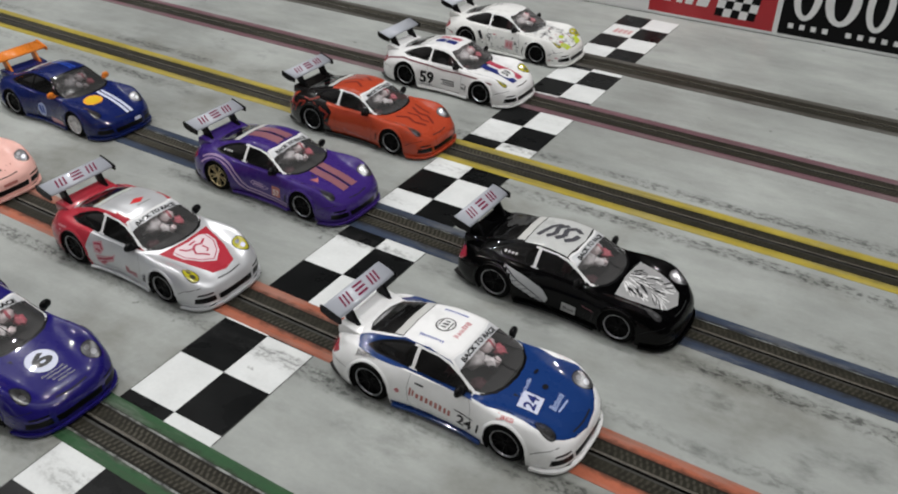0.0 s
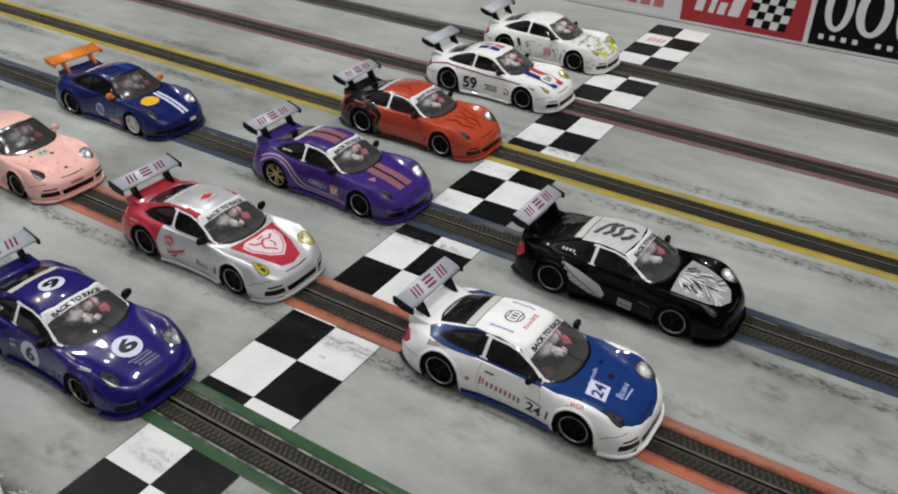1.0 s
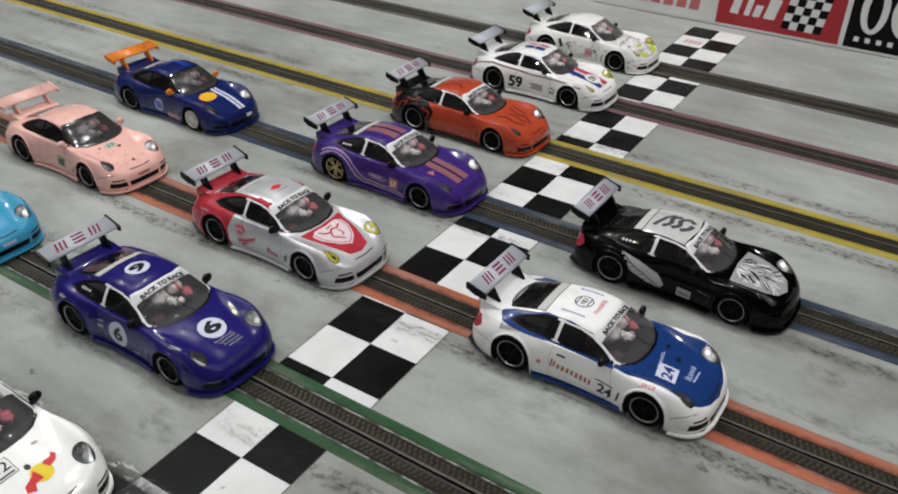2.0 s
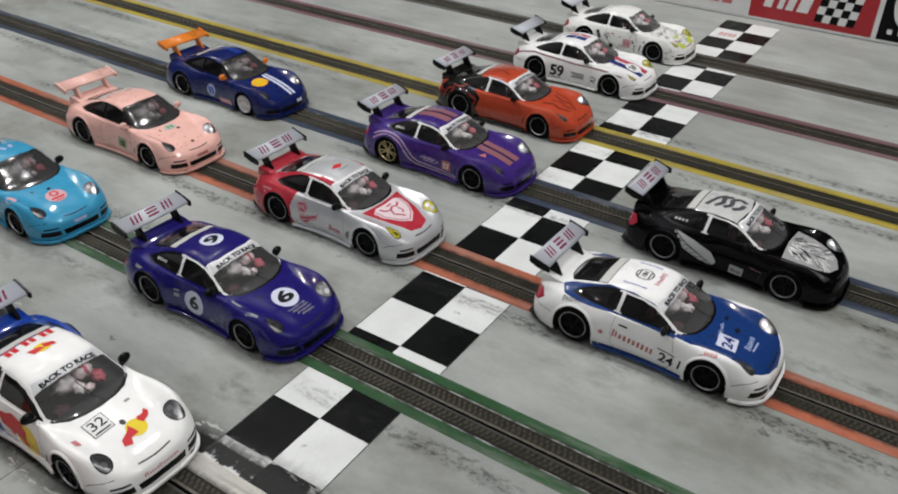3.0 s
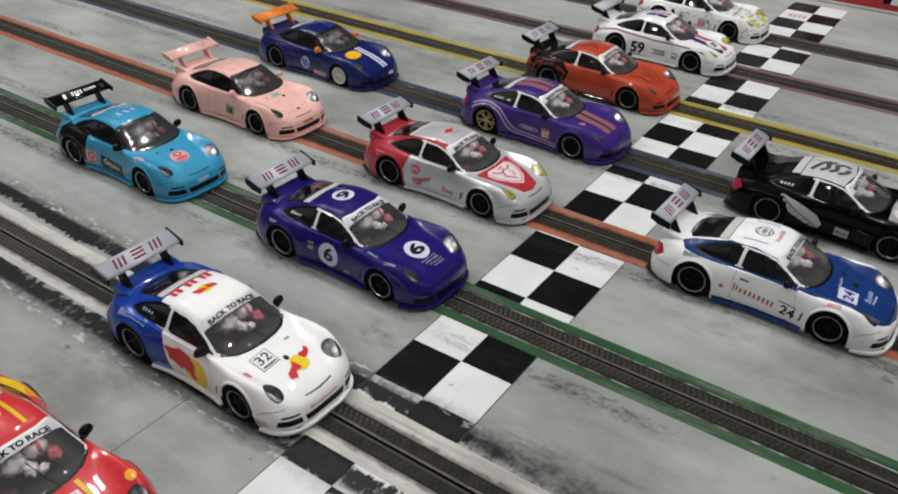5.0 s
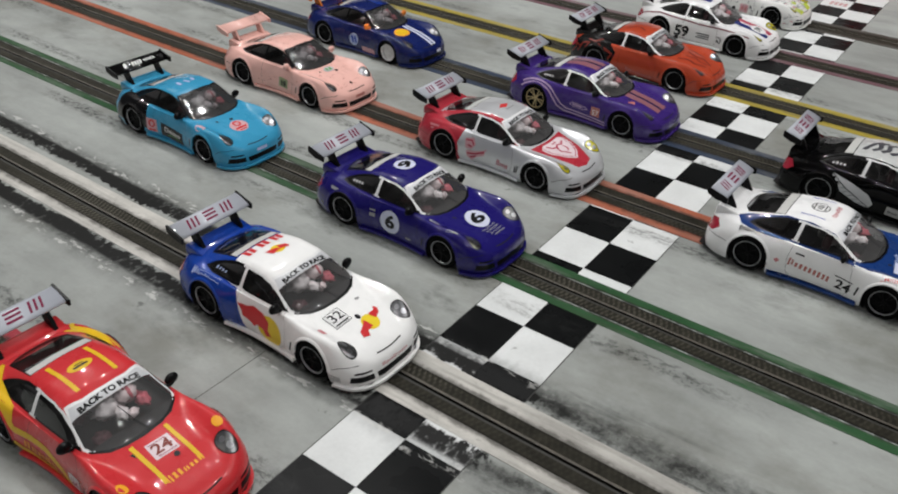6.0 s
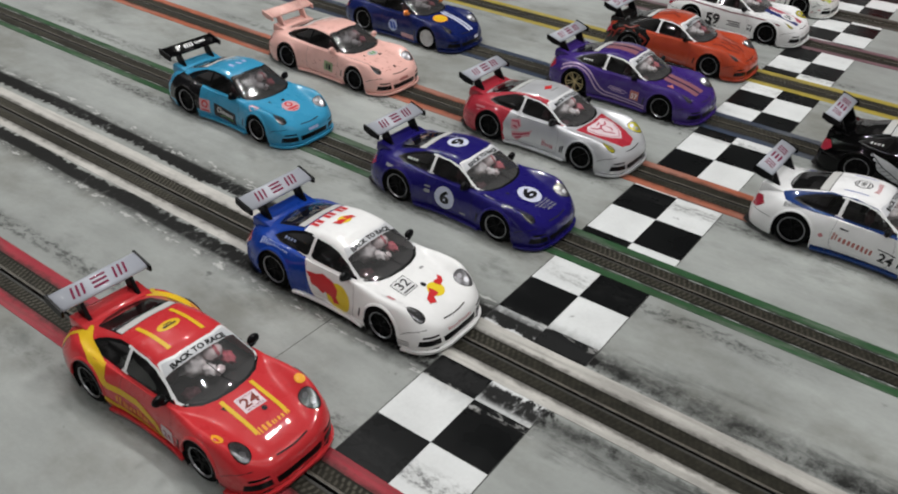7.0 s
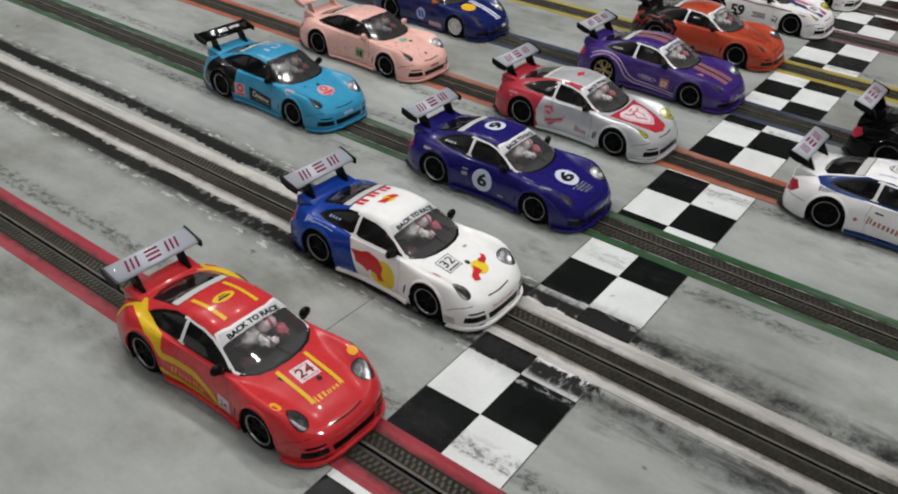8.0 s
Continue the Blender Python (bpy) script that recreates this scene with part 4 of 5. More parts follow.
for kind in LAMP:
    for s in (-1, 1):
        LAMP_MESH[kind, s] = mesh_of("headlight", LIGHTS[s].copy(), LAMP[kind])
for me in [*TAIL_MESH.values(), *LAMP_MESH.values(), SCREEN, STRIP, BACK_STRIP, REAR_GLASS, *SIDES.values(), *SCREENS.values(), *TOP_GLASS.values()]:
    for p in me.polygons:
        p.use_smooth = True


def shared(name, me, parent, label=""):
    ob = new(name, me)
    ob.parent = parent
    if label:
        tagged(ob, label)
    return ob


# ---- prints on the skin: flat shapes laid on the body ----
def flat(*outlines):
    bm = bmesh.new()
    for o in outlines:
        bm.faces.new([bm.verts.new((u * MM, v * MM, 0)) for u, v in o])
    return bm


def rect(cx, cy, w, h, rot=0.0, shear=0.0):
    c, s = math.cos(radians(rot)), math.sin(radians(rot))
    return [(cx + (u + v * shear) * c - v * s, cy + (u + v * shear) * s + v * c) for u, v in ((-w / 2, -h / 2), (w / 2, -h / 2), (w / 2, h / 2), (-w / 2, h / 2))]


def band(points, width):
    """A strip of that width along a line of points."""
    outs = []
    for (x0, y0), (x1, y1) in zip(points, points[1:]):
        d = Vector((x1 - x0, y1 - y0)).normalized() * width / 2
        outs.append([(x0 - d.y - d.x * 0.1, y0 + d.x - d.y * 0.1), (x1 - d.y + d.x * 0.1, y1 + d.x + d.y * 0.1), (x1 + d.y + d.x * 0.1, y1 - d.x + d.y * 0.1), (x0 + d.y - d.x * 0.1, y0 - d.x - d.y * 0.1)])
    return outs


def letters(string, size, cx, cy, rot=0.0, squeeze=1.0, bold=0.0):
    """The outlines of words in the built-in font, centred, size millimetres high."""
    data = bpy.data.curves.new("letters", "FONT")
    data.body, data.size, data.align_x, data.align_y, data.resolution_u = string, size * MM * 1.4, "CENTER", "CENTER", 3
    data.offset = bold * MM
    ob = new("letters", data)
    bpy.context.view_layer.update()
    me = bpy.data.meshes.new_from_object(ob)
    bm = bmesh.new()
    bm.from_mesh(me)
    bpy.data.objects.remove(ob)
    bpy.data.curves.remove(data)
    bpy.data.meshes.remove(me)
    turn = pose(cx * MM, cy * MM, 0, 0, 0, rot) @ Matrix.Diagonal((squeeze, 1, 1, 1))
    bm.transform(turn)
    return bm


def lay(car, name, bm, view, material, lift=0.16, label="", grid=2.5):
    """Lays a flat shape on the body. view: side (x, z seen from the right), top (x, y), nose (y, z)."""
    cs = [v.co for v in bm.verts]
    for k in (0, 1):
        lo, hi = min(c[k] for c in cs), max(c[k] for c in cs)
        at = lo + grid * MM
        while at < hi:
            no = [0, 0, 0]
            no[k] = 1
            bmesh.ops.bisect_plane(bm, geom=bm.faces[:] + bm.edges[:] + bm.verts[:], dist=1e-8, plane_co=[at if j == k else 0 for j in range(3)], plane_no=no)
            at += grid * MM
    far, gone = 0.2, []
    for v in bm.verts:
        u, w, _ = v.co
        origin, way = {"side": (Vector((u, -far, w)), Vector((0, 1, 0))), "top": (Vector((u, w, far)), Vector((0, 0, -1))), "nose": (Vector((far, u, w)), Vector((-1, 0, 0)))}[view]
        hit, normal, _, _ = SKIN.ray_cast(origin, way)
        arch = view == "side" and any((u / MM - ax) ** 2 + (w / MM - az) ** 2 < ar**2 for ax, az, ar in ((AXLE_F, R_F, 10.8), (AXLE_R, R_R, 11.4)))
        if hit is None or arch:
            gone.append(v)
            continue
        v.co = hit + normal * lift * MM * (1 if normal.dot(way) < 0 else -1)
    if gone:
        bmesh.ops.delete(bm, geom=gone, context="VERTS")
    return part(name, bm, material, car, label, True)


def on_wing(car, name, outlines, material):
    """Plain shapes on the wing's top; u along the span, v towards the trailing edge."""
    bm = bmesh.new()
    for o in outlines:
        bm.faces.new([bm.verts.new(((-65.4 - v) * MM, u * MM, 0.0)) for u, v in o])
    bmesh.ops.subdivide_edges(bm, edges=bm.edges[:], cuts=3, use_grid_fill=True)
    for v in bm.verts:
        v.co.z = (WING_TOP(v.co.x / MM) + 0.14) * MM
    ob = part(name, bm, material, car)
    ob.matrix_basis = pose(*WING_SHIFT)
    return ob



def row(cx, cy, length, height, n, rot=0.0, seed=1, lean=0.0):
    """A line of writing too small to read: plain bars of uneven width."""
    r = random.Random(seed)
    ws = [r.uniform(0.6, 1.3) for _ in range(n)]
    k, outs, c, s_ = length / (sum(ws) + 0.28 * (n - 1)), [], math.cos(radians(rot)), math.sin(radians(rot))
    at = -length / 2
    for i, w in enumerate(ws):
        w *= k
        tall = height * (1.0 if i == 0 or r.random() < 0.3 else 0.72)
        u, v = at + w / 2, (tall - height) / 2
        spots = [rect(u + k_ * w * 0.3, v, w * 0.34, tall * r.uniform(0.7, 1.0), 0, lean) for k_ in (-1, 1)]
        for o in spots:
            outs.append([(cx + a * c - b * s_, cy + a * s_ + b * c) for a, b in o])
        at += w + 0.28 * k
    return outs


def lays(car, name, outlines, view, material, lift=0.16, label=""):
    """Each outline laid on as a part of its own."""
    for o in outlines:
        lay(car, name, flat(o), view, material, lift, label)


def louvres(car, material):
    """The row of small slits at the rear of the side window."""
    lays(car, "louvre", [rect(-34.5 + 2.3 * k, 28.4 + 0.15 * k, 1.0, 1.2, 0, 0.4) for k in range(4)], "side", material, 0.2)


BULB_MESH = {}
for s in (-1, 1):
    ob = lay(None, "bulb", flat(oval(54.6, 19.5 * s, 1.4, 1.4), oval(50.8, 18.8 * s, 1.3, 1.2)), "top", M["chrome"], 0.15, grid=1.5)
    BULB_MESH[s] = ob.data
    bpy.data.objects.remove(ob)
LINES = {}
INKLINE = mat("dark_shut_line", (0.012, 0.012, 0.013), 0.5, vary=0.1, Specular_IOR_Level=0.2)
for name, view, lift, outlines in (
        ("door_gap", "side", 0.06, band([(15.8, 24.6), (17.8, 20), (18.4, 13), (17.2, 6), (14, 4.6), (-12, 4.8), (-15.2, 8), (-16.2, 16), (-15.0, 25.0)], 0.15)),
        ("fender_vent", "side", 0.1, [rect(22.9, 11.2, 1.0, 5.6, -10)]),
        ("bonnet_duct", "top", 0.1, [[(31.6, -10.6), (34.6, -9.6), (32.0, -8.8)]]),
        ("wiper", "top", 0.4, band([(26.6, 3.0), (22, 0.8), (13.6, -1.6)], 0.45)),
        ("nose_gap", "top", 0.08, band([(61.7, 8.5), (62.3, 4), (62.5, 0), (62.3, -4), (61.7, -8.5)], 0.6)),
        ("tail_gap", "top", 0.06, band([(-51.0, 14.5), (-60, 17.5), (-66, 17.5)], 0.26) + band([(-51.0, -14.5), (-60, -17.5), (-66, -17.5)], 0.26)),
        ("bumper_gap", "side", 0.06, band([(60.5, 14.6), (54, 13.8), (50.2, 11.5)], 0.3)),
        ("rear_bumper_gap", "side", 0.06, band([(-67.5, 15.8), (-60, 15.2), (-50.5, 14.6)], 0.3))):
    ob = lay(None, name, flat(*outlines), view, INKLINE, lift, grid=1.6)
    LINES[name] = ob.data
    bpy.data.objects.remove(ob)
WORDS = {}


def words_mesh():
    if not WORDS:
        ob = lay(None, "slogan", letters("BACK TO RACE", 2.2, 7.0, 0, 90, 1.3, 0.15), "top", M["plastic"], 0.1)
        WORDS["mesh"] = ob.data
        bpy.data.objects.remove(ob)
    return WORDS["mesh"]


def make_car(label, x, y, body_paint, lamp="clear", rims=("rimblack", "chrome"), wing="silverwing", plates="plastic", mirrors="plastic", strip=True, pillars=None, regions=(), front_rims=None, rz=CAR_TURN, logo=True, dark_glass=False, skirt=None, arches=None):
    """One model car; regions: (material, [(outline, axis, keep)...]) of the body in another colour."""
    car = new("model_car")
    car.matrix_basis = pose(x, y, 0, 0, 0, rz)
    tagged(car, label, "model car", "model cars on the grid")
    bm = SHELL.copy()
    mats = [body_paint, pillars or M["white"], M["plastic"]]
    for material, cuts in regions:
        mats.append(material)
        for outline, axis, keep in cuts:
            for f in cut(bm, outline, axis, keep):
                if f.material_index in (0, 3, 4, 5):
                    f.material_index = len(mats) - 1
    part("body", bm, mats, car, "", True)
    pane = "mirrorglass" if dark_glass else "glass"
    shared("windscreen", SCREENS[pane], car).visible_shadow = False
    if strip:
        shared("sun_strip", STRIP, car, "white windscreen strip")
        shared("slogan", words_mesh(), car, "black words on the strip")
    else:
        shared("windscreen_top", TOP_GLASS[pane], car).visible_shadow = False
    shared("window_strip", BACK_STRIP, car)
    shared("rear_window", REAR_GLASS, car).visible_shadow = False
    for me in SIDES.values():
        shared("side_window", me, car).visible_shadow = False
    for me in SHARED["liner"]:
        shared("wheel_well", me, car)
    shared("cabin_tub", SHARED["pan"], car, "dark cabin interior")
    shared("driver_figure", SHARED["figure"], car, "red and white driver figure")
    for s in (-1, 1):
        light = shared("headlight", LAMP_MESH[lamp, s], car)
        shared("bulb", BULB_MESH[s], light, "bright reflector bulb")
        shared("tail_light", TAIL_MESH[s], car, "red tail light")
        part("mirror", mirror_bm(s), M[mirrors], car, "", True)
    for ax, r, w, key in ((AXLE_F, R_F, 8.6, "tyre_f"), (AXLE_R, R_R, 10.2, "tyre_r")):
        for s in (-1, 1):
            wheel = shared("wheel", SHARED[key], car, "black rubber tyre")
            off = side_y(ax) * SLIM - w / 2 - 1.3
            wheel.matrix_basis = pose(ax * MM, s * off * MM, r * MM, 0, 0, 0 if s < 0 else 180)
            face, lip = front_rims if front_rims and key == "tyre_f" else rims
            name = "rim_" + key + face + lip
            if name not in SHARED:
                SHARED[name] = mesh_of("rim", rim_bm(r, w), [M[face], M[lip], M["whiterim" if face == "whiterim" else "rimblack"]])
            shared("rim", SHARED[name], wheel)
    tail_paint = regions[0][0] if regions and regions[0][0].get("rear") else body_paint
    for ax, r, z, coat in ((AXLE_F, 10.9, R_F, body_paint), (AXLE_R, 11.5, R_R, arches or tail_paint)):
        for s in (-1, 1):
            part("arch_lip", arch_lip_bm(ax, r, z, s), coat, car, "", True)
    for name, me in LINES.items():
        shared(name, me, car, "thin black wiper" if name == "wiper" else "")
    for s in (-1, 1):
        part("side_skirt", skirt_bm(s), skirt or body_paint, car)
    part("splitter", plan_lip_bm(), body_paint, car)
    back = [part("spoiler", spoiler_bm(), tail_paint, car, "", True), part("wing", wing_bm(), M[wing], car, "", True)]
    for s in (-1, 1):
        back.append(part("end_plate", slab_bm([(-71.4, 40.7), (-71.4, 36.8), (-66, 34.4), (-59.0, 33.6), (-59.0, 36.9)], (s * 23.2 - 0.7), (s * 23.2 + 0.7), 0.0002), M[plates], car))
        back.append(part("wing_strut", slab_bm([(-68.5, 38.6), (-61.4, 36.6), (-55.6, 27.0), (-63.0, 27.0)], s * 13.0 - 1.0, s * 13.0 + 1.0, 0.0002), M[plates], car))
    if logo:
        shapes = [rect(c + 2.7 * q, 0, 1.2, 6.0, 0, 0.35) for c in (-11.0, 11.0) for q in (-1, 0, 1)]
        shapes += [rect(0.2 + 0.6 * q, 2.4 * q, 7.6, 1.2) for q in (-1, 0, 1)]
        on_wing(car, "wing_print", shapes, M["magenta"])
    for ob in back:
        ob.matrix_basis = pose(*WING_SHIFT)
    return car

# ---- the thirteen cars ----
def colour(name, base, rough=0.32):
    return mat(name + "_print", base, rough, vary=0.08, scale=120, coat=0.35, Specular_IOR_Level=0.15)


P = {k: colour(k, v) for k, v in {
    "white": (0.75, 0.75, 0.75), "black": (0.012, 0.012, 0.014), "yellow": (0.72, 0.45, 0.02), "red": (0.58, 0.03, 0.035), "blue": (0.02, 0.06, 0.36),
    "rose": (0.55, 0.20, 0.22), "grey": (0.32, 0.32, 0.32), "paleblue": (0.38, 0.46, 0.70), "salmon": (0.45, 0.16, 0.14), "lime": (0.45, 0.55, 0.04),
    "green": (0.10, 0.30, 0.07), "sage": (0.30, 0.36, 0.20), "wine": (0.30, 0.03, 0.07), "silver": (0.45, 0.46, 0.47), "amber": (0.80, 0.36, 0.03), "navyink": (0.02, 0.03, 0.16), "rosered": (0.42, 0.05, 0.09), "ember": (0.19, 0.026, 0.017), "slate": (0.07, 0.07, 0.08), "blush": (0.62, 0.36, 0.39), "palepink": (0.72, 0.60, 0.63), "lemon": (0.80, 0.60, 0.03), "iceblue": (0.60, 0.63, 0.76), "dusty": (0.25, 0.105, 0.125), "lilac": (0.42, 0.30, 0.48)}.items()}
anyface = lambda c, n: True
R = random.Random(7)

# red car, yellow bands
car = make_car("bright red model race car with yellow bands and number 24", -0.066, -0.1780, paint("signal_red", (0.57, 0.034, 0.040)))
for s in (-1, 1):
    lay(car, "stripe", flat(rect(-11.5, 8.8 * s, 23, 1.9)), "top", P["yellow"])
    lay(car, "stripe", flat(rect(40, 8.2 * s, 22, 1.9)), "top", P["yellow"])
    lay(car, "badge", flat(oval(44, 22.6 * s, 2.8, 2.0)), "top", P["amber"])
lay(car, "side_band", flat(*band([(-31, 23.6), (-23.5, 17.0), (-5, 15.8), (7, 11.0), (11, 5.2)], 3.2)), "side", P["yellow"], grid=1.2)
for s in (-1, 1):
    lay(car, "shoulder_band", flat([(-53, 14.5 * s), (-52.5, 20.5 * s), (-46, 23.5 * s), (-32, 28.6 * s), (-24, 28.2 * s), (-26, 24.4 * s), (-42, 19.6 * s), (-48.5, 14.5 * s)]), "top", P["yellow"], grid=1.2)
    lay(car, "tail_band", flat(*band([(-51.5, 18.5 * s), (-57, 22.5 * s), (-60.5, 26 * s)], 2.2)), "top", P["yellow"], grid=1.2)
lay(car, "sill_band", flat(*band([(-25.5, 9.2), (-20, 7.2), (8, 4.4)], 3.0)), "side", P["yellow"], grid=1.2)
lay(car, "side_print", flat(*row(-8.5, 11.0, 20, 4.0, 5, -6, 4)), "side", P["amber"], 0.24)
lay(car, "number_panel", flat(rect(15.0, 10.0, 8.0, 8.0)), "side", P["palepink"])
lay(car, "number", letters("24", 3.4, 15.0, 10.0, 0, 1.1, 0.1), "side", P["wine"], 0.26)
lay(car, "number_panel", flat(rect(37, 0.6, 8.6, 10.6, -4)), "top", P["palepink"])
lay(car, "panel_print", flat(*row(40.3, 0.8, 8, 0.9, 7, 86, 70)), "top", P["wine"], 0.26)
lay(car, "panel_print", flat(*row(33.7, 0.4, 8, 0.8, 9, 86, 71)), "top", P["wine"], 0.26)
lay(car, "number", letters("24", 5.0, 37, 0.6, 86, 1.2, 0.15), "top", P["ember"], 0.26)
lay(car, "roof_badge", flat(oval(-12, 0, 3.2, 5.6)), "top", P["yellow"])
lay(car, "roof_badge_bar", flat(rect(-11.4, 0, 1.2, 6.5), rect(-13.0, 0, 0.7, 4)), "top", P["black"], 0.24)
lay(car, "bonnet_print", flat(*row(50.5, 0.5, 17, 3.2, 5, 90, 8)), "top", P["amber"])
lay(car, "bonnet_cap", flat(oval(43.5, 2.5, 1.3, 1.3)), "top", P["black"])

# white car with blue rear quarters
blue_back = paint("racing_blue", (0.009, 0.048, 0.31))
blue_back["rear"] = 1
car = make_car("white model race car with blue rear quarters and number 32", -0.0648, -0.0664, paint("gloss_white", (0.87, 0.87, 0.86)),
               regions=((blue_back, [([(-75, 0), (-75, 40), (-50.5, 40), (-40, 26.8), (-28, 26.0), (-17, 25.0), (-13, 12), (-9, 0)], "y", lambda c, n: True), ([(-75, -32), (-75, 32), (-50, 32), (-24.5, 17), (-24.5, -17), (-50, -32)], "z", lambda c, n: n.z > 0.2 and c.z > 25)]),))
lay(car, "roof_print", flat(*[rect(-21.4, c + d, 4.6, 2.3, 0, 0.0) for c in (-9.0, 0.0, 9.0) for d in (-1.7, 1.7)], *[rect(-24.4, c, 0.9, 7.0) for c in (-9.0, 0.0, 9.0)]), "top", P["red"])
lay(car, "roof_badge", flat(oval(-11.5, 0.5, 3.4, 4.2)), "top", P["lemon"])
lay(car, "roof_badge_mark", flat([(-14, -6), (-9.5, -4.5), (-10, 1), (-12.5, 0)], [(-14, 1.5), (-10, 1), (-9, 6.5), (-12, 6)]), "top", P["red"], 0.24)
lay(car, "door_disc", flat(oval(7.5, 11.5, 8.2, 8.2)), "side", P["lemon"])
lay(car, "door_mark", flat([(-15, 19.0), (-8, 19.5), (-4, 21.0), (3, 19.5), (7, 16), (6.4, 11.5), (8.5, 8.2), (4.5, 7.2), (3, 10.5), (-1.5, 11.6), (-3, 9.6), (-6, 11.6), (-11, 13), (-12, 16)]), "side", P["red"], 0.24)
lay(car, "side_print", flat(*row(-38, -25.2, 20, 3.0, 7, 2, 6, 0.15)), "top", P["paleblue"])
lay(car, "number_panel", flat(rect(36, -8.0, 10.2, 10.4)), "top", P["black"])
lay(car, "number_panel", flat(rect(36, -8.0, 9.5, 9.7)), "top", P["white"], 0.24)
lay(car, "number", letters("32", 5.4, 35.2, -8.0, 90, 1.1, 0.08), "top", P["black"], 0.32)
lay(car, "number_bar", flat(rect(39.6, -8.0, 0.9, 8)), "top", P["black"], 0.32)
lay(car, "bonnet_badge", flat(oval(48, 2.5, 4.6, 4.8)), "top", P["lemon"])
lay(car, "bonnet_badge_mark", flat([(45, 0), (47, -1.5), (49.5, -6.5), (52.5, -7.5), (53.8, -4), (51, -2.5), (50.6, 1.6), (47.5, 1)], [(43.8, 6), (45, 5), (48, 6.5), (46.5, 10.2), (44, 12), (41.8, 11), (44, 9)]), "top", P["red"], 0.24)
lay(car, "bonnet_cap", flat(oval(42.0, 0, 1.7, 1.3)), "top", P["black"])
lay(car, "bonnet_cap", flat(oval(33, 9.5, 0.8, 1.6)), "top", P["grey"])
lay(car, "nose_print", flat(*row(0, 10.6, 18, 1.8, 8, 0, 12)), "nose", P["rose"])
lay(car, "fender_print", flat(rect(38, -20.5, 4.4, 2.6)), "top", P["rose"])
lays(car, "bumper_print", [rect(51.5, 5 + 1.4 * k, 6, 0.7) for k in range(3)], "side", P["grey"])
louvres(car, P["paleblue"])

# dark blue car, white roundels
car = make_car("dark blue model race car with white number 6 roundels", -0.0701, 0.0448, paint("royal_blue", (0.014, 0.010, 0.13)))
for view, cx, cy, rot, r in (("top", 42, 0, 90, 7.4), ("top", -12, 0, -90, 6.6), ("side", -2.0, 14.0, 0, 7.2)):
    lay(car, "roundel", flat(oval(cx, cy, r, r)), view, P["iceblue"])
    lay(car, "number", letters("6", r * 1.08, cx, cy, rot, 1.3 if view == "side" else 1.8, 0.42), view, P["black"], 0.26)
for k in range(4):
    lay(car, "bonnet_print", flat(*row(50.5 + 1.9 * k, -0.5 + k, 12 - k, 1.2, 8, 90, 20 + k)), "top", P["grey"])
lays(car, "side_print", [rect(-15, 18, 4, 1), rect(-15, 15, 4, 2.2), rect(12, 8.5, 4, 1.3), rect(-44, 22.5, 6, 1.6), rect(-43, 20.3, 6, 1.4)], "side", P["grey"])
lays(car, "fender_print", [rect(28, -22, 8, 1.4, -8), rect(42, -24.2, 7, 1.6, 12)], "top", P["grey"])
louvres(car, P["white"])

# silver car, red rear and bonnet
red_back = paint("deep_red", (0.42, 0.032, 0.050))
red_back["rear"] = 1
silver = mat("silver_lacquer", (0.62, 0.63, 0.65), 0.32, 0.35, vary=0.05, scale=120, coat=1.0)
car = make_car("silver model race car with red rear, shield bonnet, yellow headlights", -0.0738, 0.1538, silver, lamp="yellow",
               regions=((red_back, [([(-75, 0), (-75, 40), (-50, 40), (-30, 35.2), (-10, 37.8), (2, 36.8), (12, 32.4), (19, 25), (-22, 26.0), (-26, 14), (-22, 0)], "y", lambda c, n: abs(c.y) > 14.5 or c.x < -50),
                                    (mirror([(60, 0), (58, 8), (46, 13), (27, 18), (28.5, 9), (29.4, 0)]), "z", lambda c, n: n.z > 0.3 and c.z > 10)]),))
lay(car, "bonnet_shield", flat(mirror([(53, 0), (48.5, 6.8), (40, 12.4), (33.0, 13.2), (30.6, 9), (31.6, 0)])), "top", P["palepink"])
lay(car, "bonnet_shield_line", flat(*band([(32.6, -11.6), (40, -10.9), (47.4, -6.0), (51.2, 0), (47.4, 6.0), (40, 10.9), (32.6, 11.6)], 0.6)), "top", P["rosered"], 0.24)
lay(car, "bonnet_mark", flat(*band([(33, -8), (36.5, -6.2), (38, -2.5), (36, 0.5), (37.5, 4), (35, 8)], 1.3), *band([(38, -2.5), (42, -4.5), (45, -1.5), (47.5, 0.5)], 1.2), *band([(39, 3), (43, 3.5), (44.5, 1.5)], 1.0), *band([(34, -2), (33.4, 3)], 1.1)), "top", P["rosered"], 0.24)
lay(car, "roof_badge", flat([(-8, -5), (-5, 0), (-8, 5), (-10.5, 0)]), "top", P["red"])
lay(car, "roof_print", flat(rect(-3.2, 1, 1.0, 9)), "top", P["grey"])
lay(car, "side_mark", flat([(-20, 20.5), (-13.5, 22), (-11.5, 17.5), (-14.5, 13.5), (-19, 14)], [(-18.5, 12.5), (-12, 13.2), (-5.5, 15.0), (-2.5, 17), (-4.5, 11.6), (-10, 9.4), (-14, 5.6), (-18, 8.2)]), "side", P["blush"])
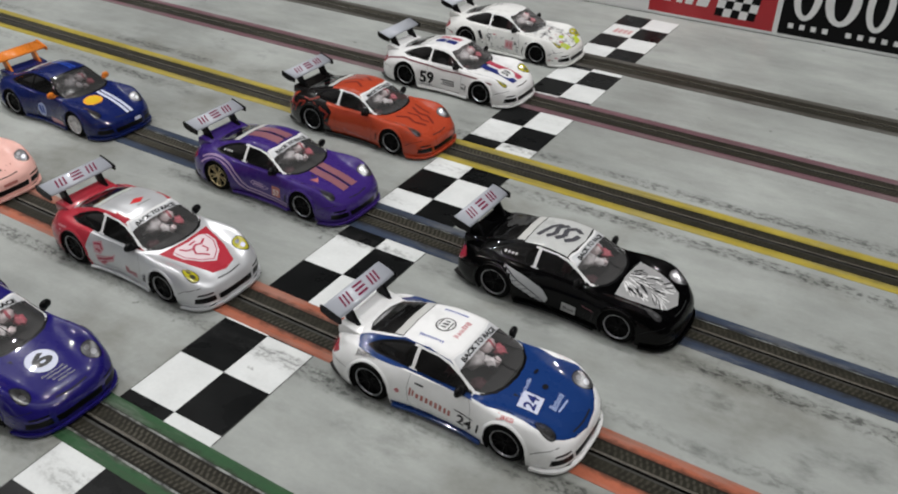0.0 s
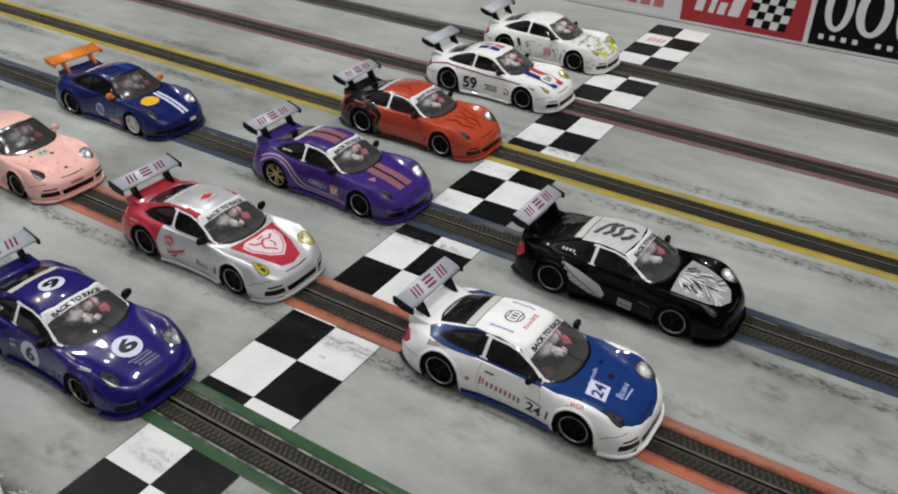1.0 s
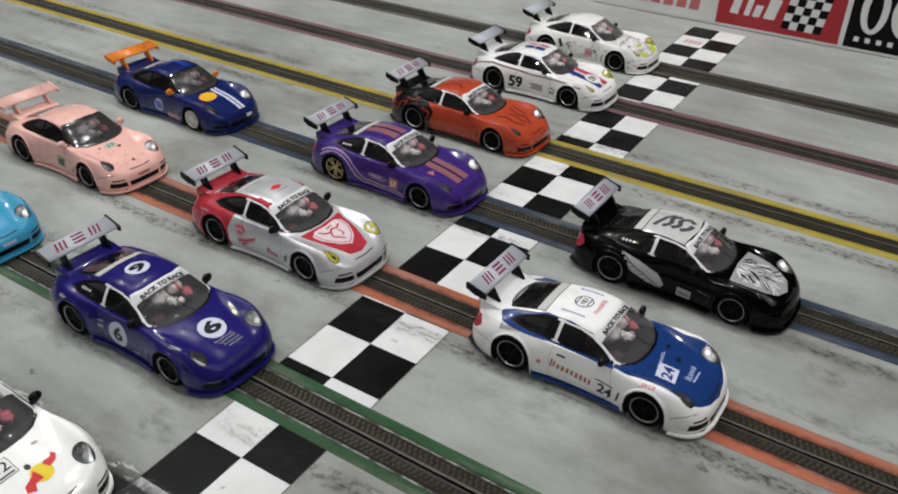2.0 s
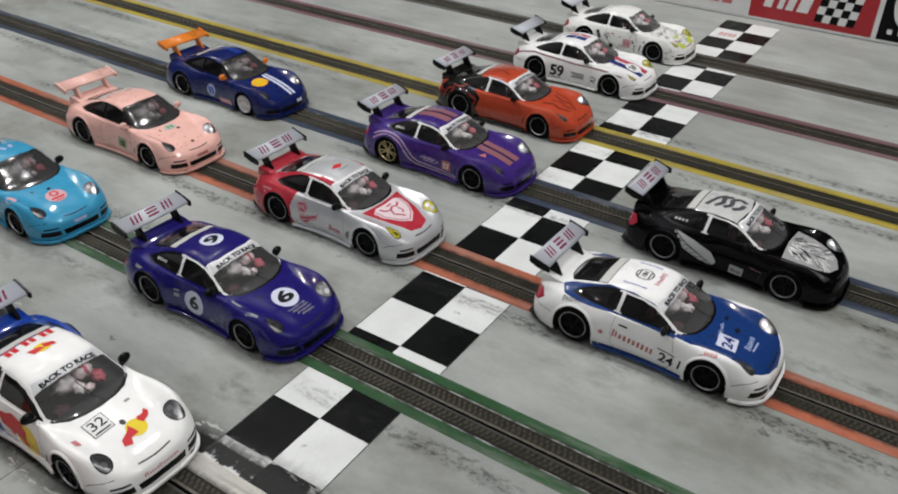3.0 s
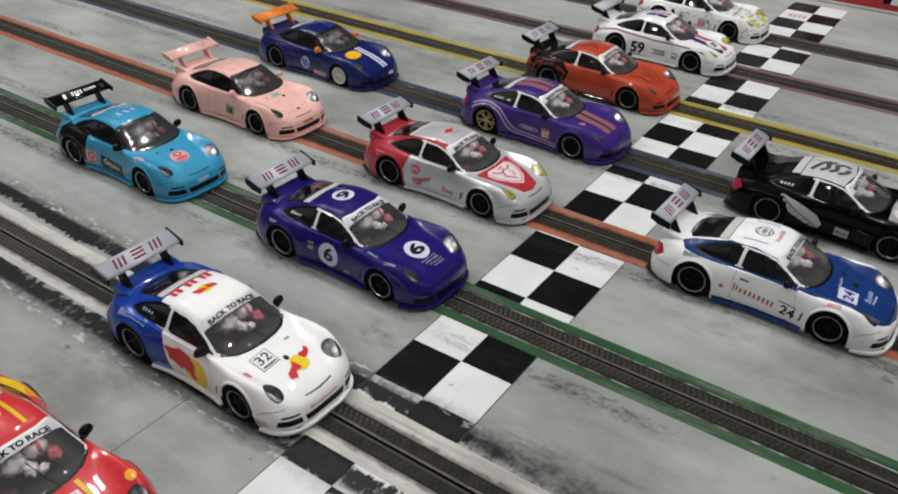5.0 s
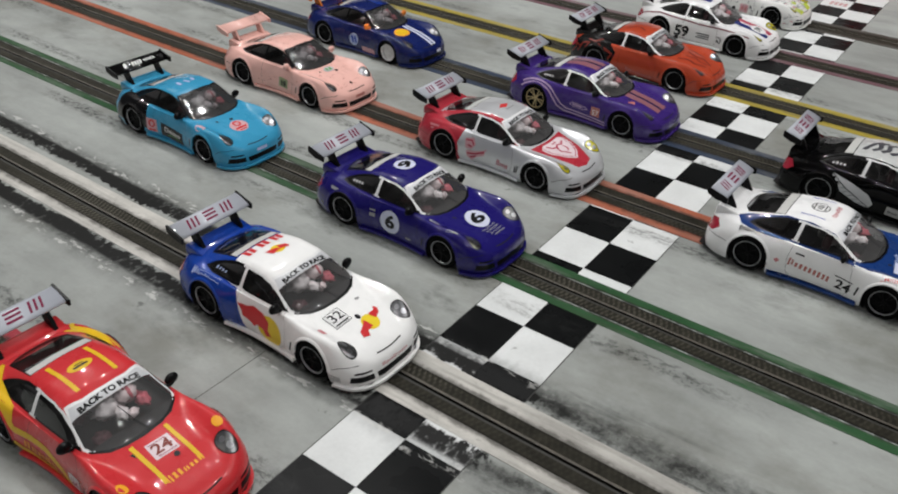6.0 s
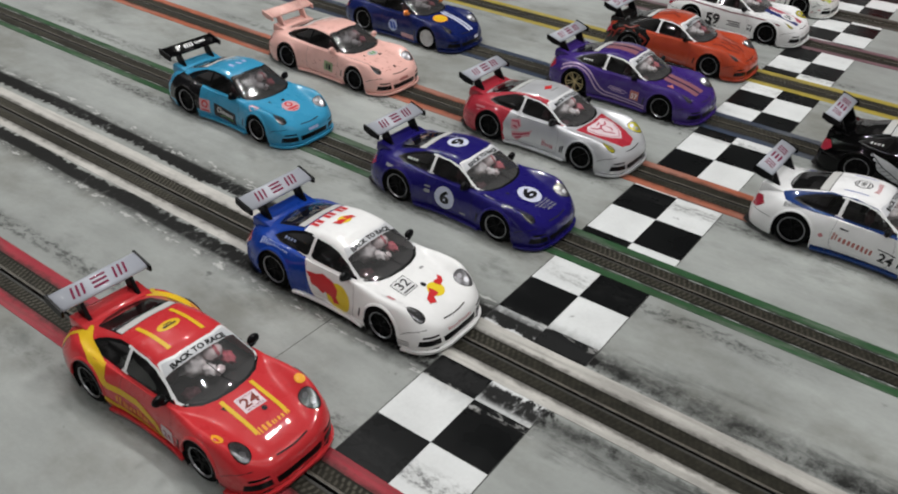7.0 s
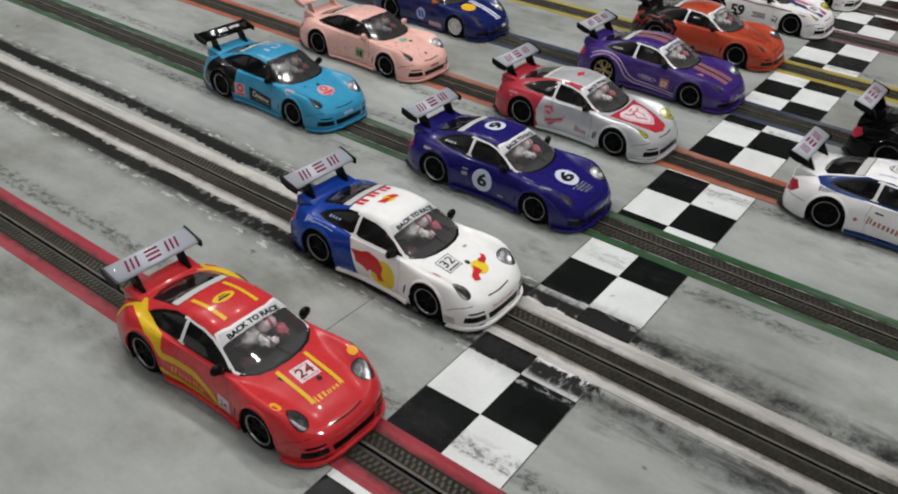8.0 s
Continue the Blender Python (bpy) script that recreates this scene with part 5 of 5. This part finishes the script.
lay(car, "side_mark_line", flat(*band([(-19, 19.5), (-14.5, 20), (-13, 17)], 1.0), *band([(-17.5, 16.5), (-14.5, 15.6)], 1.2), *band([(-17.5, 10), (-11, 11.4), (-4.5, 14.2)], 1.3), *band([(-15.5, 7.6), (-10.5, 9.8)], 1.2)), "side", P["rosered"], 0.24)
lay(car, "side_print", flat(*row(10.5, 10.4, 9, 4.4, 3, -4, 5)), "side", P["rosered"])
lay(car, "side_vent", flat(rect(21.2, 10.5, 1.0, 5, -8)), "side", P["black"])
lays(car, "rear_print", [rect(-46, 22.6, 8, 1.2, 4), rect(-45, 20.6, 7, 1.0, 4)], "side", P["rose"])

# white car with blue bonnet
blue = paint("bonnet_blue", (0.010, 0.038, 0.16))
car = make_car("white model race car with blue bonnet, sills and number 24", 0.1437, 0.1515, paint("clean_white", (0.86, 0.86, 0.86)), skirt=blue,
               regions=((blue, [(mirror([(65, 0), (63.5, 10), (60.8, 16), (56.5, 21.8), (48, 23.4), (36, 22.4), (26, 24.2), (16.5, 23.2), (25, 8), (26.0, 0)]), "z", lambda c, n: n.z > 0.15 and c.z > 9),
                                ([(18, 23.6), (10, 31), (2, 35), (-10, 36.6), (-24, 35.4), (-44, 29.2), (-50, 27.2), (-46, 26), (-28, 24.8)], "y", lambda c, n: abs(c.y) > 13.5),
                                ([(-25, 0), (-25, 5.4), (24.5, 4.6), (24.5, 0)], "y", anyface)]),))
for m_, z in ((P["paleblue"], 3.6),):
    lay(car, "sill_print", flat(*row(0, z, 36, 1.6, 12, 0, 31)), "side", m_)
lay(car, "roof_ring", flat(*ring(-11, -0.5, 5.0, 0.6)), "top", P["black"])
lay(car, "roof_badge", flat(rect(-11, -0.5, 3.0, 1.2), rect(-11, 1.7, 2.6, 0.8), rect(-11, -2.6, 2.6, 0.8), rect(-8.2, -0.5, 0.6, 6), rect(-14, -0.5, 0.6, 6)), "top", P["black"], 0.2)
lay(car, "roof_print", flat(*row(-2.4, 0.6, 13, 3.0, 5, 90, 32)), "top", P["rose"])
for side_, n_ in ((-11.0, 6), (11.0, 7)):
    lay(car, "roof_print", flat(*row(-12, side_, 13, 2.0, n_, 0, 33)), "top", P["blue"])
lay(car, "side_print", flat(*row(-3.5, 13.6, 23, 4.8, 5, -6, 36)), "side", P["salmon"])
lay(car, "number", letters("24", 5.4, 15.6, 10.6, -6, 1.1, 0.2), "side", P["black"])
lay(car, "rear_print", flat(*row(-40, -25.6, 11, 2.6, 6, 4, 38)), "top", P["black"])
lays(car, "side_print", [rect(15, 15.0, 10, 0.6, -6), rect(-10, 20.0, 4.8, 0.9, -4)], "side", P["black"])
lay(car, "side_star", flat(rect(-21, 13.4, 2.6, 1.2), rect(-21, 13.4, 1.2, 2.6)), "side", P["rose"])
lay(car, "number_panel", flat(rect(40, -9.0, 10, 10, 8)), "top", P["iceblue"])
lay(car, "number", letters("24", 5.4, 40.6, -9.0, 98, 1.1, 0.2), "top", P["navyink"], 0.26)
lay(car, "bonnet_print", flat(*row(34, -2.5, 12, 2.0, 7, 100, 40)), "top", P["paleblue"])
lay(car, "bonnet_print", flat(*row(49, -0.5, 11, 4.0, 5, 96, 41)), "top", P["paleblue"])
lay(car, "bonnet_line", flat(rect(52.4, -0.5, 0.8, 9)), "top", P["paleblue"])
lay(car, "bonnet_cap", flat(oval(41, 3.5, 1.4, 1.7)), "top", P["black"], 0.3)
lay(car, "bonnet_cap", flat(oval(33, 9.5, 0.8, 2.0)), "top", P["black"], 0.3)
lay(car, "fender_print", flat(*row(36, -25.4, 8, 2.2, 4, 4, 43)), "top", P["red"])
lay(car, "fender_print", flat(rect(40, 25, 7, 2.0, -4)), "top", P["rose"])
louvres(car, P["black"])

# purple car, twin stripes
car = make_car("purple model race car with twin salmon stripes and number 57", -0.0651, 0.2637, paint("violet", (0.045, 0.021, 0.165)), rims=("gold", "gold"), front_rims=("rimblack", "chrome"))
louvres(car, P["white"])
for s in (-1, 1):
    lay(car, "stripe", flat(rect(-11, 4.4 * s, 27, 6.4)), "top", P["dusty"])
    lay(car, "stripe", flat(rect(42, 4.2 * s, 28, 6.0)), "top", P["dusty"])
lays(car, "pinstripe", [rect(-11, 0, 27, 1.0), rect(42, 0, 27, 1.0)], "top", P["black"])
arc = [(AXLE_R + 16 * math.cos(t), R_R + 12.6 * math.sin(t)) for t in np.linspace(2.5, 0.5, 9)]
arc2 = [(AXLE_R + 19 * math.cos(t), R_R + 14.6 * math.sin(t)) for t in np.linspace(2.3, 0.5, 9)]
lay(car, "side_stripe", flat(*band(arc + [(-18, 10), (-12, 7.2), (24, 5.2)], 1.3)), "side", P["lilac"])
lay(car, "side_stripe", flat(*band(arc2 + [(-15, 12), (-10, 9.6), (24, 7.4)], 1.1)), "side", P["lilac"])
lay(car, "side_ring", flat(*band([(-6, 15.5), (4, 14.8), (8, 13.4), (4, 12), (-5, 12.6), (-8, 14), (-6, 15.5)], 0.5), rect(-1, 13.8, 9, 1.2, -4)), "side", P["lilac"])
lay(car, "number_panel", flat(rect(14.5, 13.2, 7.5, 7)), "side", P["salmon"])
lay(car, "number", letters("57", 4.0, 14.5, 12.4, 0, 1.0, 0.1), "side", P["white"], 0.26)
lay(car, "bonnet_print", flat([(34, -14), (37, -9), (40, -13)]), "top", P["salmon"])

# black car, pale roof and bonnet
car = make_car("black model race car with silver roof and patterned bonnet", 0.155, 0.2555, mat("piano_black", (0.0012, 0.0012, 0.0014), 0.25, vary=0.05, scale=90, coat=0.7, Specular_IOR_Level=0.02, Coat_IOR=1.3),
               regions=((paint("pale_grey", (0.52, 0.53, 0.52)), [(mirror([(4, 0), (1.2, 17), (-25.4, 15.5), (-25.4, 0)]), "z", lambda c, n: n.z > 0.5 and c.z > 30)]),))
for line_ in ([(-21.5, -7.6), (-17.0, 3.0), (-13.0, 7.0)], [(-16.2, -7.6), (-12.4, -4.0), (-13.6, 2.6), (-9.4, 7.0)], [(-10.8, -7.6), (-7.2, -4.0), (-8.4, 2.6), (-4.2, 7.0), (-0.4, 3.6)], [(-5.4, -7.6), (-1.4, -4.2), (-0.4, 0.4)]):
    lay(car, "roof_mark", flat(*band(line_, 3.0)), "top", P["slate"])
lay(car, "bonnet_panel", flat(mirror([(60, 0), (57, 9.0), (50, 14), (40, 17), (30.6, 18), (29.5, 0)])), "top", P["grey"])
light_, dark_ = [], []
for k in range(78):
    a_, b_ = R.uniform(32, 54), R.uniform(-11.5, 11.5)
    (light_ if k % 5 < 3 else dark_).append(rect(a_, b_, R.uniform(3, 7.5), R.uniform(0.35, 0.95), 12 * (b_ / 3) + R.uniform(-30, 30)))
lay(car, "bonnet_pattern", flat(*light_), "top", P["white"], 0.22)
lay(car, "bonnet_pattern", flat(*dark_), "top", P["black"], 0.28)
louvres(car, P["white"])
lay(car, "feather", flat([(-32, 24.5), (-20, 21), (-8, 16), (-4, 11), (-6, 7.6), (-14, 9), (-24, 14), (-31, 20)]), "side", P["silver"])
lay(car, "feather_quill", flat(*band([(-32, 24.3), (-22, 17), (-8, 9), (-1, 4.4)], 0.5), *[rect(-27 + 3 * k, 18.6 - 1.9 * k, 4.6, 0.35, 18) for k in range(7)]), "side", P["black"], 0.24)
lay(car, "side_print", flat(rect(8.5, 9.4, 8.5, 5.6, -3)), "side", P["grey"])
lay(car, "side_print_bar", flat(*row(8.5, 9.2, 6, 2.6, 3, -3, 50)), "side", P["black"], 0.24)
lay(car, "side_print", flat(*row(20, 14.4, 7, 1.0, 5, -3, 51)), "side", P["dusty"])

# sky-blue car, black haunch
black_back = paint("satin_black", (0.005, 0.005, 0.006))
car = make_car("sky-blue model race car with black haunches and black wing", -0.2708, 0.0455, paint("sky_blue", (0.045, 0.30, 0.50)), wing="black", dark_glass=True, strip=False, pillars=M["plastic"], logo=False, arches=black_back,
               regions=((black_back, [([(-52, 24), (-46, 30), (-34, 28), (-22, 25.4), (-22, 8), (-58, 8)], "y", lambda c, n: abs(c.y) > 15 and c.z < 27.2)]),))
on_wing(car, "wing_print", [rect(-11.5, 0, 2.4, 4.6, 0, 0.3), *[rect(-5.0 + 2.2 * k, 0, 1.3, 4.0, 0, 0.3) for k in range(4)], *[rect(5.0 + 2.0 * k, 0, 1.2, 2.4) for k in range(5)]], P["white"])
lay(car, "door_panel", flat([(-8.5, 16.4), (14.5, 14), (14.5, 5.0), (-8.5, 6.6)]), "side", P["black"])
lay(car, "door_print", flat(*ring(-3, 12.4, 2.1, 0.7, 14), *row(5.5, 11.2, 12, 2.8, 5, -6, 52)), "side", P["white"], 0.24)
lay(car, "door_print", flat(*band([(-2, 8.5), (4, 9.4), (12, 8)], 0.6)), "side", P["green"], 0.24)
lay(car, "side_badge", flat(rect(-17.5, 12, 9.5, 9.5)), "side", P["blush"])
lay(car, "side_badge_ring", flat(*ring(-17.5, 13.2, 2.9, 1.1), rect(-17.5, 8.4, 7, 1.3)), "side", P["red"], 0.24)
lay(car, "bonnet_badge", flat(oval(44.8, -1, 6.0, 6.6)), "top", P["blush"])
lay(car, "bonnet_badge_ring", flat(*ring(42.6, -1, 2.9, 1.2), rect(47.2, -1, 1.6, 9), rect(49.4, -1, 0.8, 6)), "top", P["red"], 0.24)
lay(car, "fender_badge", flat(oval(33, -24, 4.4, 2.6)), "top", P["blush"])
lays(car, "roof_print", [rect(-8, 0, 5.0, 2.6, 20), rect(-9, 5.6, 5.0, 2.6, -20), rect(-9, -6, 5.4, 2.2)], "top", P["paleblue"])
lay(car, "nose_print", flat(rect(0, 10.8, 9, 1.8)), "nose", P["paleblue"])
lay(car, "bonnet_cap", flat(oval(36, 0, 1.2, 1.4)), "top", P["black"])

# pink car
car = make_car("pale pink model race car with pink wing and small dashed markings", -0.2778, 0.1560, paint("flesh_pink", (0.84, 0.49, 0.43)), wing="pinkpaint", plates="pinkpaint", mirrors="pinkpaint", dark_glass=True, strip=False, pillars=M["plastic"], logo=False)
lays(car, "dash", [rect(R.uniform(-60, 45), R.uniform(5, 21), R.uniform(1.2, 2.6), 0.4, R.uniform(-40, 40)) for _ in range(34)], "side", P["salmon"])
lays(car, "dash", [rect(R.uniform(28, 58), R.uniform(-15, 15), R.uniform(1.2, 2.6), 0.4, R.uniform(0, 180)) for _ in range(18)], "top", P["salmon"])
lays(car, "dash", [rect(R.uniform(-24, 0), R.uniform(-13, 13), R.uniform(1.2, 2.6), 0.4, R.uniform(0, 180)) for _ in range(12)], "top", P["salmon"])
lay(car, "number_panel", flat(rect(8, 12.8, 9.6, 7.6, -4)), "side", P["sage"])
lay(car, "number_bar", flat(rect(6.5, 12.5, 1.6, 4.6), rect(9.5, 12.5, 2.4, 4.6)), "side", P["black"], 0.24)
lay(car, "number_disc", flat(oval(33.5, -1, 3.4, 5.0)), "top", P["silver"])
lay(car, "number_bar", flat(rect(33.5, -2.6, 3.4, 1.6), rect(33.5, 0.6, 3.4, 2.0)), "top", P["green"], 0.24)
lay(car, "bonnet_cap", flat(oval(38, 3, 1.3, 1.6)), "top", P["black"])
lay(car, "nose_badge", flat(oval(56, 0, 1.2, 1.0)), "top", P["black"])
lay(car, "nose_print", flat(rect(0, 10.6, 10, 1.8)), "nose", P["salmon"])

# navy car, orange wing
car = make_car("navy blue model race car with orange wing and yellow bonnet oval", -0.2898, 0.2666, paint("navy", (0.008, 0.016, 0.10)), wing="orange", plates="orange", mirrors="orange", dark_glass=True, strip=False, pillars=M["black"], front_rims=("whiterim", "whiterim"), logo=False)
lay(car, "bonnet_oval", flat(oval(36.5, -7.0, 6.4, 7.6)), "top", P["amber"])
lay(car, "bonnet_oval", flat(oval(36.5, -7.0, 4.8, 5.9)), "top", P["yellow"], 0.24)
lays(car, "stripe", [rect(45.5, 3.4, 33, 2.4), rect(45.5, 7.2, 33, 2.4)], "top", P["iceblue"])
lays(car, "stripe", [rect(-10, 3.6, 24, 2.0), rect(-10, 7.0, 24, 2.0)], "top", P["blue"])
lay(car, "side_badge", flat(oval(-3, 12.5, 5, 5.4)), "side", P["paleblue"])
lay(car, "side_badge_bar", flat(rect(-4.5, 12.5, 2.2, 6.4, 20), rect(-1.2, 12.5, 2.0, 6.4, 20)), "side", P["blue"], 0.24)
lay(car, "sill_print", flat(rect(14, 6.2, 15, 4.6)), "side", P["blush"])
lay(car, "nose_patch", flat(rect(8.5, 9.6, 6, 2.4)), "nose", P["iceblue"])

# orange car, black rear
black_tail = paint("sooty_black", (0.006, 0.005, 0.005))
black_tail["rear"] = 1
car = make_car("burnt orange model race car with black rear quarters", -0.0685, 0.3700, paint("burnt_orange", (0.43, 0.060, 0.026), 0.3), skirt=M["black"],
               regions=((black_tail, [([(-56, 24), (-50, 40), (-24, 40), (-26, 26), (-19, 20), (-22, 10), (-16, 0), (-75, 0), (-75, 14)], "y", anyface)]),))
for line_, w_ in (([(-54, 14), (-50, 22), (-44, 23.5), (-47, 19)], 1.2), ([(-30, 22), (-22, 18), (-26, 12), (-20, 8)], 1.6), ([(-36, 24.5), (-30, 20), (-24, 20)], 1.0), ([(-60, 12), (-56, 17), (-58, 20), (-52, 19)], 1.0), ([(-46, 25.5), (-40, 25), (-34, 27)], 0.8)):
    lay(car, "flame", flat(*band(line_, w_)), "side", P["ember"])
lay(car, "side_print", flat(*row(4, 7.6, 24, 3.4, 7, -6, 55)), "side", P["salmon"])
for line_, w_ in (([(31, -11), (38, -6), (45, -8.5), (53, -4)], 2.0), ([(32, 9), (41, 4.5), (47, 7), (55, 2.5)], 2.0), ([(34, -1), (42, 1.5), (47, -1), (52, 1)], 1.6), ([(30, 15), (38, 13), (46, 11)], 1.4)):
    lay(car, "flame", flat(*band(line_, w_)), "top", P["ember"])
lay(car, "roof_flame", flat(*band([(-20, -8), (-10, -4), (-3, -8)], 1.8), *band([(-20, 7), (-11, 9), (-3, 4)], 1.8), *band([(-21, -1), (-13, 2), (-8, 0)], 1.4)), "top", P["ember"])

# white car 59
car = make_car("white model race car with red and blue stripes and number 59", -0.0577, 0.4830, paint("stripe_white", (0.80, 0.80, 0.80)), lamp="yellow", strip=False, logo=False)
lay(car, "stripe", flat(rect(-10, 4.2, 20, 6)), "top", P["rosered"])
lay(car, "stripe", flat(rect(-10, -4.2, 20, 6)), "top", P["navyink"])
lays(car, "stripe", [rect(-10, 0, 20, 1.4), rect(-10, -4.2, 1.2, 6), rect(-10, 4.2, 1.2, 6)], "top", P["white"], 0.24)
lay(car, "stripe", flat(rect(42, 5.0, 32, 7)), "top", P["rosered"])
lay(car, "stripe", flat(rect(42, -5.0, 32, 7)), "top", P["navyink"])
lay(car, "roundel", flat(oval(47, 0, 7.2, 7.2)), "top", P["white"], 0.24)
lay(car, "number", letters("59", 6, 47, 0, 90, 0.95, 0.25), "top", P["black"], 0.32)
lay(car, "number", letters("59", 9.6, -15.5, 12.0, 0, 1.0, 0.5), "side", P["black"])
lay(car, "side_line", flat(*band([(-62, 19), (-52, 22.6), (-40, 24.8), (-24, 23.2), (0, 21.2), (34, 22.0), (48, 20)], 1.1)), "side", P["dusty"])
lays(car, "side_print", [rect(5, 13.5, 13, 1.0), rect(6, 11.6, 11, 1.0), rect(5, 9.8, 13, 0.9), rect(20.5, 14, 3, 1), rect(20.0, 10.5, 2.4, 2.2), rect(-17, 6, 12, 0.7)], "side", P["slate"])

# white car with scattered markings
car = make_car("white model race car with scattered grey markings and lime headlights", -0.0585, 0.5890, paint("patched_white", (0.78, 0.78, 0.76)), lamp="yellow", strip=False, logo=False)
for key, count in (("grey", 40), ("silver", 34), ("slate", 30), ("rose", 8)):
    lays(car, "marking", [rect(R.uniform(27, 60), R.uniform(-16, 16), R.uniform(1, 5), R.uniform(0.6, 1.9), R.uniform(0, 180)) for _ in range(count)], "top", P[key])
    lays(car, "marking", [rect(R.uniform(-60, 62), R.uniform(6, 20), R.uniform(1, 4), R.uniform(0.4, 1.2), R.uniform(0, 180)) for _ in range(count)], "side", P[key])
lay(car, "number_panel", flat(rect(8, 12.5, 8.5, 8)), "side", P["blush"])
lay(car, "number_bar", flat(rect(6.5, 12.5, 2.2, 4), rect(10, 12.5, 2.2, 4)), "side", P["rose"], 0.24)
lays(car, "lime_patch", [[(53, -8), (62, -5), (62, -14), (56, -17)], [(53, 8), (62, 5), (62, 14), (56, 17)], [(47, -4), (51, -2), (50, 4), (46, 3)]], "top", P["lime"])
lay(car, "side_vent", flat(rect(-22, 17, 2.8, 8, 25)), "side", P["black"])
